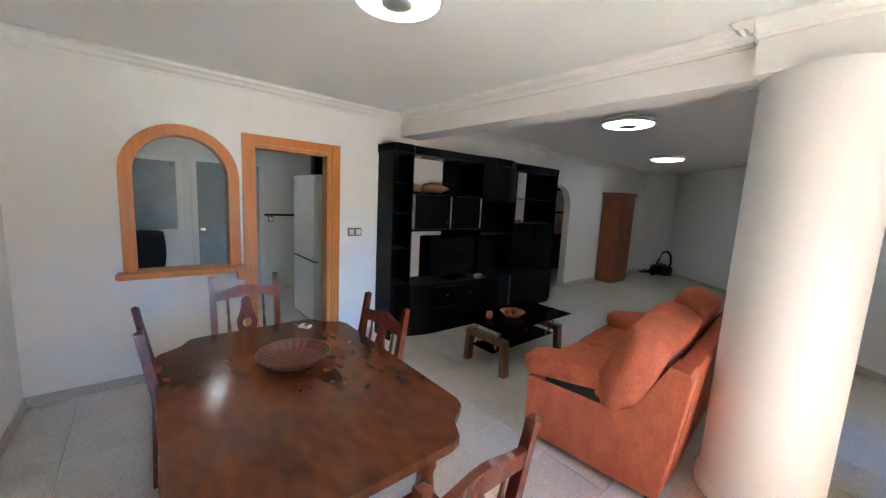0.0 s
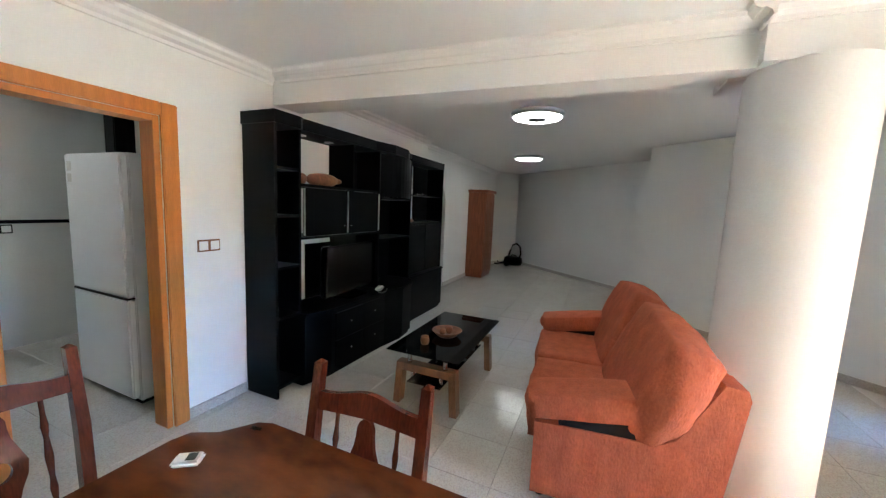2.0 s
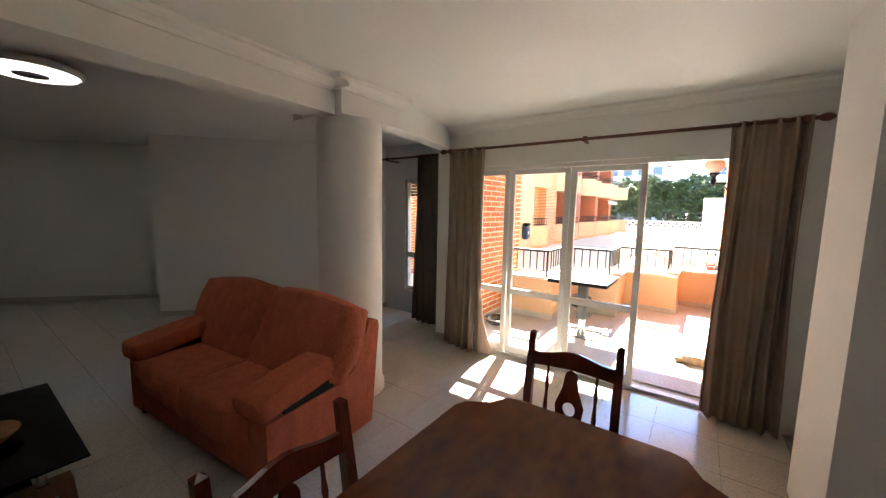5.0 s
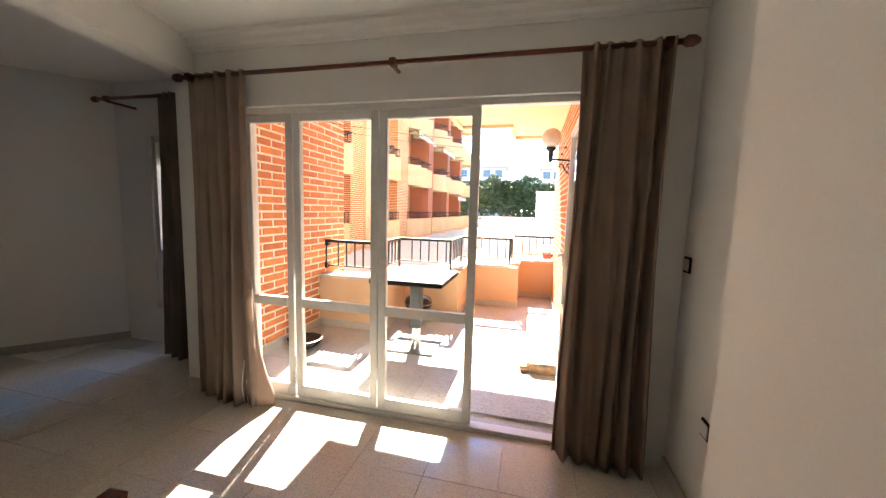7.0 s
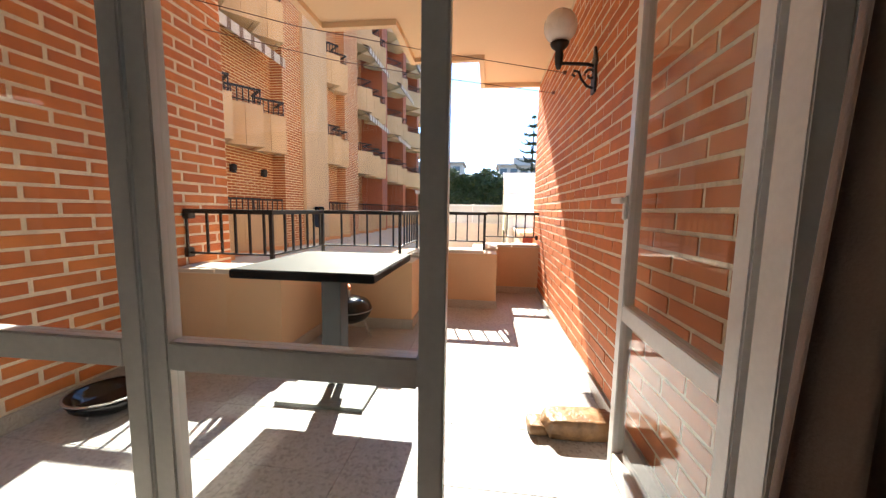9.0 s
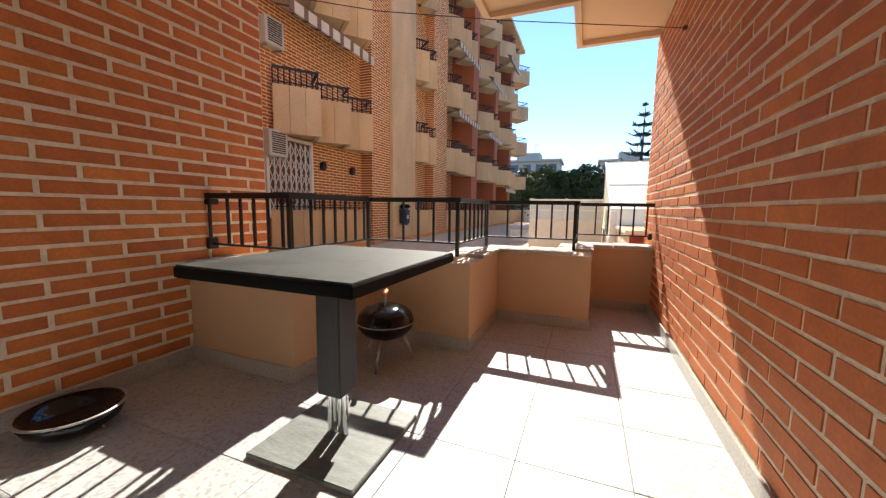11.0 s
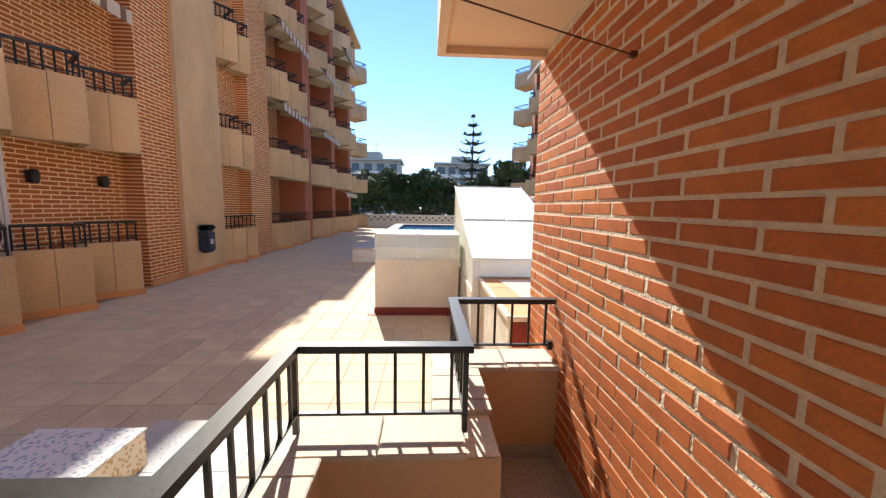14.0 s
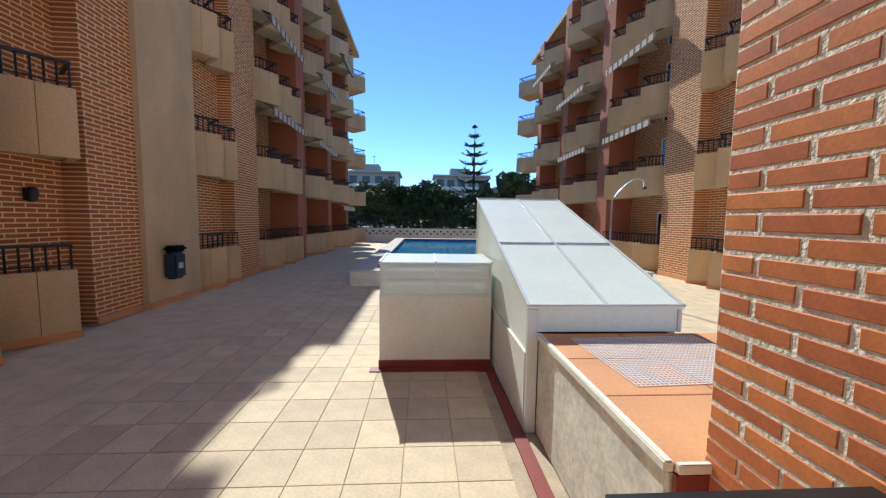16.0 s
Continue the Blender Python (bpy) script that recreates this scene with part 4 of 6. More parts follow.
def building(name, mirror, X, label):
    """Five storeys of brick, precast piers and stepped balconies along y. mirror: -1 for the building across the court."""
    home = thing(name, (0, 0, GZ), label=label, category="apartment building")
    s = mirror
    top = FLOORS * FH - 0.2

    def bx(rows, x0, x1, *r):
        a, b = X + s * x0, X + s * x1
        rows.append((min(a, b), max(a, b), *r))
    brick, conc, render, rails, glass, frames, dark, feet = [], [], [], [], [], [], [], []
    bx(brick, -2.2, -1.2, 1.0, 33.0, 0, top)            # back wall of the balconies
    bx(brick, -1.2, -0.35, 5.25, 9.42, 0, top)
    bx(brick, -1.2, -0.35, 12.1, 14.0, 0, top)
    bx(brick, -1.2, 0.06, 2.4, 4.75, 0, top)
    bx(brick, -1.2, 0.16, 4.75, 5.25, 0, top)
    bx(brick, -1.2, 0.03, 9.42, 10.45, 0, top)
    bx(conc, -1.2, 0.14, 10.45, 12.1, 0, top + 0.6)
    bx(brick, -1.2, 0.02, 14.0, 15.5, 0, top)
    bx(render, -1.2, 0.0, 19.4, 20.4, 0, top)
    bx(render, -1.2, 0.0, 24.4, 25.2, 0, top)
    bx(render, -1.2, 0.0, 29.2, 30.0, 0, top)
    # Roof slab edges are stepped in and out only to shape the court's shadow.
    bx(conc, -2.2, 0.2, 1.0, 22.3, top, top + 0.25)
    bx(conc, -2.2, -0.2, 22.304, 25.1, top, top + 0.25)
    bx(conc, -2.2, 0.34 if s > 0 else -0.2, 25.104, 33.0, top, top + 0.25)
    bays = [(5.25, 9.42, [(0.42, 5.50, 6.77), (0.44, 6.77, 7.85), (0.40, 7.85, 8.92)]),
            (12.1, 14.0, [(0.34, 11.9, 12.85), (0.28, 12.85, 13.75)]),
            (15.5, 19.4, [(0.36, 15.3, 16.6), (0.34, 16.6, 17.9), (0.30, 17.9, 19.1)]),
            (20.4, 24.4, [(0.50, 20.2, 22.0), (0.45, 22.0, 23.8)]),
            (25.2, 29.2, [(0.75, 25.0, 26.8), (0.70, 26.8, 28.6)]),
            (30.0, 33.0, [(0.9, 30.0, 32.4)])]
    SN, CS = math.sin(radians(40)), math.cos(radians(40))

    def tooth(out, b, p, p0, p1, f):
        """One saw-tooth of a balcony: a slanting front, its return, the slab and the railing."""
        lf, lr = p * CS, p * SN

        def at(u, v):                       # u along the front, back from the corner; v along the return
            return (X + s * (out - u * SN - v * CS), b - u * CS + v * SN)
        cuts = max(1, round(lf / 0.38)) if s > 0 else 1
        for c in range(cuts):
            ua, ub = lf * c / cuts, lf * (c + 1) / cuts - (0.007 if c < cuts - 1 else 0)
            prism("precast_panel", [at(ua, 0), at(ub, 0), at(ub, 0.11), at(ua, 0.11)], p0, p1, M["concrete"], home, bevel=0.004 if s > 0 else 0)
        prism("precast_panel", [at(0, 0.112), at(0, lr), at(0.11, lr), at(0.11, 0.112)], p0, p1 - 0.004, M["concrete"], home)
        if f:
            prism("balcony_slab", [at(0.11, 0.112), at(lf, 0.112), at(lf, lr), at(0.11, lr)], p0 + 0.03, p0 + 0.2, M["concrete"], home)
        else:
            prism("foot", [at(-0.02, -0.025), at(lf, -0.025), at(lf, -0.002), at(-0.02, -0.002)], 0, 0.11, M["terracotta"], home)
        for z0, z1, w in ((p1 + 0.34, p1 + 0.385, 0.025), (p1 + 0.06, p1 + 0.08, 0.01)):
            prism("balcony_rail", [at(0.03, 0.06 - w), at(lf, 0.06 - w), at(lf, 0.06 + w), at(0.03, 0.06 + w)], z0, z1, M["black_metal"], home)
            prism("balcony_rail", [at(0.03, 0.062 + w), at(0.03, lr), at(0.03 + 2 * w, lr), at(0.03 + 2 * w, 0.062 + w)], z0, z1, M["black_metal"], home)
        n = max(5, int(lf / 0.12))
        for i in range(n + 1):
            x, y = at(0.05 + (lf - 0.06) * i / n, 0.06)
            rails.append((x - 0.01, x + 0.01, y - 0.01, y + 0.01, p1, p1 + 0.34))
    for bi, (y0, y1, segs) in enumerate(bays):
        for f in range(FLOORS):
            z = f * FH
            for out, a, b in segs:
                p = b - a
                p0, p1 = (0.0, 1.03) if f == 0 else (z - 0.26, z + 0.74) if bi == 0 else (z - 0.08, z + 0.98)
                if bi == 0 and f == 0:
                    tooth(out - 0.06, b - 0.10, p, p0, p1, f)
                else:
                    tooth(out, b, p, p0, p1, f)
            if bi < 2:
                continue
            w = min(1.4, (y1 - y0) * 0.36)
            bx(glass, -1.2, -1.17, y0 + 0.5, y0 + 0.5 + w, z + 0.05, z + 2.2)
            bx(frames, -1.2, -1.15, y0 + 0.42, y0 + 0.5, z + 0.05, z + 2.28)
            bx(frames, -1.2, -1.15, y0 + 0.5 + w, y0 + 0.58 + w, z + 0.05, z + 2.28)
            bx(frames, -1.2, -1.15, y0 + 0.5, y0 + 0.5 + w, z + 2.2, z + 2.28)
            bx(frames, -1.2, -1.155, y0 + 0.47 + w / 2, y0 + 0.53 + w / 2, z + 0.05, z + 2.2)
    bx(feet, -0.1, 0.06, 9.44, 10.42, 0, 0.12)
    bx(feet, -0.1, 0.17, 10.47, 12.08, 0, 0.12)
    bx(feet, -0.1, 0.06, 14.02, 15.48, 0, 0.12)
    for part, rows, material in (("brick_wall", brick, M["brick_x"]), ("precast_panel", conc, M["concrete"]), ("rendered_pier", render, M["render_red"]), ("window_glass", glass, M["dark_glass"]), ("foot", feet, M["terracotta"])):
        for r in rows:
            box(part, *r, material, home)
    tagged(boxes("balcony_railing", rails, M["black_metal"], home), kind="stuff")
    tagged(boxes("window_frame", frames, M["white_metal"], home), kind="stuff")
    for f, y0, y1, out in ((1, 5.9, 9.0, 0.45), (1, 15.7, 19.2, 0.5), (2, 15.7, 19.2, 0.5), (3, 15.7, 19.2, 0.5), (1, 20.6, 24.2, 0.6), (2, 20.6, 24.2, 0.8), (0, 25.3, 29, 0.7), (3, 25.3, 29, 0.8)):
        n = int((y1 - y0) / 0.13)
        zt = (f + 1) * FH - 0.25
        aw = bmesh.new()
        for i in range(n):
            ya, yb = y0 + i * 0.13, y0 + (i + 1) * 0.13
            fall = 0.45 if y0 < 6 else 0.12
            back = -0.9 if y0 < 6 else out - 0.3
            pts = [(back, zt), (out, zt - fall), (out, zt - fall - 0.23), (out - 0.015, zt - fall - 0.23), (out - 0.015, zt - fall - 0.015), (back, zt - 0.02)]
            bm = aw
            va = [bm.verts.new((X + s * p, ya, q)) for p, q in pts]
            vb = [bm.verts.new((X + s * p, yb, q)) for p, q in pts]
            for j in range(len(pts)):
                bm.faces.new((va[j], va[(j + 1) % 6], vb[(j + 1) % 6], vb[j])).material_index = int(i % 3 == 0)
        finish(aw, "awning", [M["awning_w"], M["awning_d"]], home)
    return home


building("apartment_building", 1, -5.55, "long brick apartment building with stepped beige balconies")
building("apartment_building", -1, 8.35, "brick apartment building with beige balconies across the courtyard")


# ---- dining area ----
def dining_table():
    t = thing("dining_table", (0.46, -2.91, 0), label="polished dark mahogany dining table with clipped corners", category="table")
    hx, hy, c = 0.50, 0.76, 0.21
    quarter = [(hx, hy - c), (hx - 0.02, hy - c + 0.05), (hx - c * 0.55, hy - c * 0.45), (hx - c + 0.05, hy - 0.015), (hx - c, hy)]
    pts = quarter + [(-x, y) for x, y in quarter[::-1]] + [(-x, -y) for x, y in quarter] + [(x, -y) for x, y in quarter[::-1]]
    prism("top", pts, 0.735, 0.77, M["table_top"], t, bevel=0.009)
    boxes("apron", [(-0.38, 0.38, -0.60, -0.575, 0.64, 0.734), (-0.38, 0.38, 0.575, 0.60, 0.64, 0.734), (-0.38, -0.355, -0.575, 0.575, 0.64, 0.734), (0.355, 0.38, -0.575, 0.575, 0.64, 0.734)], M["dark_wood"], t, bevel=0.004)
    for sx in (-1, 1):
        for sy in (-1, 1):
            lathe("leg", [(0.0, 0), (0.028, 0), (0.035, 0.04), (0.026, 0.08), (0.03, 0.25), (0.042, 0.42), (0.034, 0.5), (0.045, 0.53), (0.045, 0.64), (0.0, 0.64)], M["dark_wood"], t, (sx * 0.34, sy * 0.555, 0), 16)


def dining_chair():
    """A chair that looks along -y from its back at y = 0.2: built at the origin, facing -y."""
    t = thing("dining_chair", label="dark mahogany dining chair with a keyhole splat back", category="chair", group="chairs round the dining table")
    prism("seat", [(-0.21, -0.22), (0.21, -0.22), (0.19, 0.19), (-0.19, 0.19)], 0.43, 0.465, M["dark_wood"], t, bevel=0.012)
    boxes("seat_rail", [(-0.19, 0.19, -0.20, -0.18, 0.37, 0.429), (-0.18, 0.18, 0.155, 0.175, 0.37, 0.429), (-0.195, -0.175, -0.18, 0.155, 0.37, 0.429), (0.175, 0.195, -0.18, 0.155, 0.37, 0.429)], M["dark_wood"], t, bevel=0.003)
    for sx in (-1, 1):
        box("leg", sx * 0.19 - 0.018, sx * 0.19 + 0.018, -0.212, -0.176, 0, 0.43, M["dark_wood"], t, bevel=0.005)
        bm = bmesh.new()
        rows = [(0.0, 0.205), (0.44, 0.19), (0.72, 0.205), (1.0, 0.25)]
        rings = []
        for z, y in rows:
            w = 0.019 if z < 0.95 else 0.016
            rings.append([bm.verts.new((sx * 0.205 + a * w, y + b * w, z)) for a, b in ((-1, -1), (1, -1), (1, 1), (-1, 1))])
        for a, b in zip(rings, rings[1:]):
            for i in range(4):
                bm.faces.new((a[i], a[(i + 1) % 4], b[(i + 1) % 4], b[i]))
        bm.faces.new(rings[0])
        tip = bm.verts.new((sx * 0.205, 0.252, 1.012))
        for i in range(4):
            bm.faces.new((rings[-1][i], rings[-1][(i + 1) % 4], tip))
        finish(bm, "back_post", M["dark_wood"], t, bevel=0.004)
    lean = Matrix.Rotation(radians(-8), 4, "X")

    def flat(name, poly, thick, hole=None):
        bm = bmesh.new()
        if hole is None:
            a = [bm.verts.new((x, -thick / 2, z)) for x, z in poly]
            b = [bm.verts.new((x, thick / 2, z)) for x, z in poly]
            bm.faces.new(a)
            bm.faces.new(b)
            n = len(poly)
            for i in range(n):
                bm.faces.new((a[i], a[(i + 1) % n], b[(i + 1) % n], b[i]))
        else:
            rings = [[bm.verts.new((x, y, z)) for x, z in ring] for ring in (poly, hole) for y in (-thick / 2, thick / 2)]
            n = len(poly)
            for i in range(n):
                j = (i + 1) % n
                for p, q in ((0, 2), (1, 3), (0, 1), (2, 3)):
                    bm.faces.new((rings[p][i], rings[p][j], rings[q][j], rings[q][i]))
        bm.transform(Matrix.Translation((0, 0.198, 0.62)) @ lean @ Matrix.Translation((0, 0, -0.62)))
        return finish(bm, name, M["dark_wood"], t, bevel=0.004)
    top = [(-0.19, 0.845)] + [(-0.19 + 0.38 * i / 14, 0.895 + 0.045 * math.sin(math.pi * i / 14) ** 2 + 0.012 * abs(math.cos(math.pi * i / 14)) ** 4) for i in range(15)] + [(0.19, 0.845), (0.1, 0.852), (0, 0.858), (-0.1, 0.852)]
    flat("crest_rail", top, 0.024)
    # keyhole splat: an outline and a round hole with as many points
    n = 28
    outline, hole = [], []
    for i in range(n):
        a = 2 * math.pi * (i + 0.5) / n + math.pi / 2
        z = 0.655 + 0.20 * math.sin(a)
        w = 0.03 + 0.038 * math.exp(-((z - 0.665) / 0.075) ** 2)
        c = math.cos(a)
        outline.append((math.copysign(min(abs(c) * 2.2, 1) * w, c), z))
        hole.append((0.030 * math.cos(a), 0.665 + 0.034 * math.sin(a)))
    flat("splat", outline, 0.016, hole)
    for sx in (-1, 1):
        prof = [(0.007, 0.0), (0.007, 0.05), (0.011, 0.09), (0.007, 0.13), (0.012, 0.2), (0.007, 0.27), (0.011, 0.31), (0.007, 0.35), (0.007, 0.40)]
        bm = bmesh.new()
        add_tube(bm, [(sx * 0.115, 0, 0.45 + z) for _, z in prof], [r for r, _ in prof], 8)
        bm.transform(Matrix.Translation((0, 0.198, 0.62)) @ lean @ Matrix.Translation((0, 0, -0.62)))
        finish(bm, "spindle", M["dark_wood"], t, smooth=True)
    flat("lower_rail", [(-0.19, 0.45), (0.19, 0.45), (0.19, 0.485), (-0.19, 0.485)], 0.02)
    boxes("stretcher", [(-0.185, -0.165, -0.18, 0.18, 0.16, 0.185), (0.165, 0.185, -0.18, 0.18, 0.16, 0.185), (-0.165, 0.165, -0.01, 0.01, 0.165, 0.18)], M["dark_wood"], t, bevel=0.003)
    return t


dining_table()
chair = dining_chair()
chair.matrix_basis = pose(0.33, -2.11, 0, 0, 0, 2)
for m in (pose(0.415, -3.91, 0, 0, 0, 182), pose(0.125, -3.10, 0, 0, 0, 92), pose(0.76, -3.40, 0, 0, 0, -88)):
    copy_thing(chair, m)


def fruit_bowl():
    t = thing("ribbed_bowl", (0.42, -3.06, 0.77), label="dark ribbed wooden bowl on the dining table", category="bowl")
    bm = bmesh.new()
    segs, prof = 96, [(0.0, 0.012), (0.07, 0.014), (0.12, 0.03), (0.165, 0.062), (0.172, 0.062), (0.125, 0.02), (0.075, 0.0), (0.0, 0.0)]
    rings = []
    for r, z in prof:
        rings.append([bm.verts.new(((r + (0.004 if i % 4 < 2 and r > 0.1 else 0)) * math.cos(2 * math.pi * i / segs), (r + (0.004 if i % 4 < 2 and r > 0.1 else 0)) * math.sin(2 * math.pi * i / segs), z)) for i in range(segs)])
    for a, b in zip(rings, rings[1:]):
        for i in range(segs):
            bm.faces.new((a[i], a[(i + 1) % segs], b[(i + 1) % segs], b[i]))
    bmesh.ops.remove_doubles(bm, verts=bm.verts, dist=1e-5)
    finish(bm, "body", M["bowl"], t)


fruit_bowl()
ctl = thing("remote_control", (0.21, -3.52, 0.77), 35, label="small white remote control on the dining table", category="remote control")
box("case", -0.028, 0.028, -0.04, 0.04, 0, 0.018, M["white_plastic"], ctl, bevel=0.008)
box("display", -0.016, 0.016, -0.002, 0.024, 0.0182, 0.0195, M["table_grey"], ctl)


def ceiling_lamp():
    t = thing("ceiling_lamp", label="round white flush ceiling lamp, switched on", category="ceiling lamp", group="ceiling lamps")
    lathe("ring", [(0.0, 0.0), (0.27, 0.0), (0.275, -0.03), (0.262, -0.05), (0.25, -0.05), (0.25, -0.012), (0, -0.012)], M["white_plastic"], t, segs=48)
    lathe("diffuser", [(0.249, -0.02), (0.24, -0.055), (0.2, -0.066), (0.095, -0.068), (0.095, -0.06)], M["lit"], t, segs=48)
    lathe("centre", [(0.094, -0.05), (0.09, -0.072), (0.05, -0.08), (0.0, -0.081)], M["lamp_centre"], t, segs=32)
    return t


lamp = ceiling_lamp()
lamp.matrix_basis = pose(-3.10, -3.16, CEIL - 0.001)
copy_thing(lamp, pose(-6.20, -3.82, CEIL - 0.001))
copy_thing(lamp, pose(-0.0, -2.88, CEIL - 0.001) @ Matrix.Scale(0.79, 4))
copy_thing(lamp, pose(0.2, -6.3, CEIL - 0.001))


def switch(name, m, double, label):
    t = thing(name, label=label, category="switch")
    t.matrix_basis = m
    w = 0.16 if double else 0.082
    box("plate", -w / 2, w / 2, -0.008, 0, -0.042, 0.042, M["black"] if not double else M["brown_wood"], t, bevel=0.003)
    for i in range(2 if double else 1):
        c = (-0.04 + 0.08 * i) if double else 0
        box("rocker", c - 0.031, c + 0.031, -0.013, -0.008, -0.031, 0.031, M["white_plastic"], t, bevel=0.003)


switch("light_switch", pose(-0.825, KY + 0.001, 1.212, 0, 0, 180), True, "double white light switch in a dark frame")
switch("light_switch", pose(1.499, -0.126, 1.18, 0, 0, -90), False, "white light switch in a dark frame")
switch("wall_socket", pose(-0.624, -7.597, 1.165, 0, 0, 180), False, "white wall socket in a dark frame")
switch("wall_socket", pose(1.499, -0.485, 0.49, 0, 0, -90), False, "white wall socket in a dark frame")
switch("wall_socket", pose(-4.55, -0.85, 0.36, 0, 0, 48.7), False, "white wall socket in a dark frame")


# ---- living area ----
def wall_unit():
    t = thing("wall_unit", (0, KY + 0.004, 0), label="black lacquered wall unit with niches and a bowed middle", category="wall unit")
    B = M["black"]
    d = 0.33
    boxes("side_panel", [(-1.125, -1.10, 0, d, 0, 2.19), (-1.385, -1.36, 0, d - 0.03, 0.06, 2.12), (-2.50, -2.475, 0, d - 0.02, 0.62, 2.12), (-3.19, -3.165, 0, d - 0.02, 0.62, 2.12), (-4.26, -4.235, 0, d - 0.06, 0.06, 2.15), (-2.06, -2.04, 0, d - 0.03, 1.24, 2.10)], B, t, bevel=0.003)
    prism("cornice", [(-1.09, 0), (-1.09, d + 0.015), (-1.34, d + 0.015), (-1.38, d - 0.01), (-2.35, d + 0.02), (-2.62, d + 0.085), (-2.95, d + 0.06), (-3.15, d - 0.04), (-3.25, d - 0.06), (-4.27, d - 0.06), (-4.27, 0)], 2.10, 2.19, B, t, bevel=0.006)
    boxes("shelf", [(-1.36, -1.125, 0.01, d - 0.02, z, z + 0.02) for z in (0.06, 0.62, 1.02, 1.42, 1.78)] + [(-2.475, -1.385, 0.0, d - 0.03, 1.665, 1.69), (-2.475, -1.385, 0.0, d - 0.03, 1.235, 1.255), (-3.165, -2.50, 0.0, d + 0.0, 1.60, 1.62), (-3.165, -2.50, 0.0, d + 0.0, 1.15, 1.17), (-4.235, -3.19, 0, d - 0.07, 1.30, 1.32), (-4.235, -3.19, 0, d - 0.09, 1.68, 1.69)], B, t, bevel=0.002)
    boxes("back_panel", [(-1.36, -1.125, 0.001, 0.012, 0.06, 2.10), (-2.475, -2.06, 0.001, 0.012, 0.62, 2.10), (-3.165, -2.50, 0.001, 0.012, 0.62, 2.10), (-4.235, -3.78, 0.001, 0.012, 0.62, 2.10), (-3.78, -3.19, 0.001, 0.012, 0.62, 1.30), (-2.06, -1.72, 0.001, 0.012, 0.62, 1.15)], M["black_in"], t)
    # bowed base
    base = [(-1.36, 0), (-1.36, d + 0.03), (-1.60, d + 0.10), (-2.40, d + 0.13), (-2.70, d + 0.18), (-2.95, d + 0.15), (-3.10, d + 0.06), (-3.19, d - 0.02), (-4.24, d - 0.02), (-4.24, 0)]
    prism("base", base, 0.05, 0.60, B, t, bevel=0.006)
    prism("base_top", [(x, y + (0.015 if y else 0)) for x, y in base], 0.60, 0.625, B, t, bevel=0.004)
    prism("plinth", [(x, y - (0.03 if y else 0)) for x, y in base], 0.0, 0.05, B, t)
    for x0, x1 in ((-2.02, -1.64), (-2.38, -2.04)):
        for z0, z1 in ((0.09, 0.32), (0.34, 0.575)):
            prism("drawer_front", [(x0, d + 0.114), (x1, d + 0.106), (x1, d + 0.122), (x0, d + 0.134)], z0, z1, B, t, bevel=0.003)
            lathe("knob", [(0, 0), (0.009, 0.002), (0.011, 0.008), (0, 0.012)], M["chrome"], t, ((x0 + x1) / 2, d + 0.136, (z0 + z1) / 2), 10)
    for x0, x1 in ((-1.93, -1.40), (-2.46, -1.95)):
        box("cupboard_door", x0, x1, d - 0.03, d - 0.012, 1.262, 1.66, B, t, bevel=0.004)
        kx = x0 + 0.04 if x0 > -1.94 else x1 - 0.04
        lathe("knob", [(0, 0), (0.009, 0.002), (0.011, 0.008), (0, 0.012)], M["chrome"], t, (kx, d - 0.006, 1.33), 10)
    for x in (-1.395, -1.94, -2.455):
        box("metal_strip", x - 0.007, x + 0.007, d - 0.0115, d - 0.004, 1.27, 1.655, M["steel"], t)
    curve = [(-2.50, d - 0.02)] + [(-2.50 - 0.66 * i / 10, d - 0.02 + 0.10 * math.sin(math.pi * i / 10)) for i in range(1, 10)] + [(-3.165, d - 0.02)]
    prism("bowed_door", curve + [(x, y - 0.02) for x, y in curve[::-1]], 1.63, 2.09, B, t)
    for x0, x1 in ((-3.70, -3.20), (-4.23, -3.71)):
        box("tall_door", x0, x1, d - 0.08, d - 0.062, 0.64, 1.295, B, t, bevel=0.004)
    box("glass_shelf", -3.77, -3.20, 0.02, d - 0.09, 1.70, 1.706, M["glass"], t)
    boxes("spotlight", [(-1.56, -1.50, 0.12, 0.18, 2.088, 2.10), (-1.90, -1.84, 0.12, 0.18, 2.088, 2.10)], M["steel"], t)


wall_unit()
tv = thing("television", (-2.09, KY + 0.27, 0.625), 4, label="black flat television standing in the wall unit", category="television")
box("body", -0.46, 0.46, -0.03, 0.03, 0.06, 0.53, M["tv"], tv, bevel=0.014)
box("screen", -0.435, 0.435, 0.0305, 0.032, 0.09, 0.505, M["tv"], tv)
prism("stand", [(-0.18, -0.09), (0.18, -0.09), (0.14, 0.09), (-0.14, 0.09)], 0.0, 0.02, M["tv"], tv, bevel=0.005)
box("neck", -0.05, 0.05, -0.03, 0.0, 0.02, 0.09, M["tv"], tv)
gp = thing("white_charger", (-2.42, KY + 0.38, 0.626), 20, label="white charger with its cable on the wall unit", category="charger")
box("body", -0.07, 0.07, -0.035, 0.035, 0, 0.035, M["white_plastic"], gp, bevel=0.01)
tube("cable", [(0.07, 0, 0.02), (0.13, 0.02, 0.006), (0.16, 0.06, 0.006), (0.08, 0.085, 0.006), (-0.05, 0.075, 0.006)], 0.004, M["white_plastic"], gp, 6)


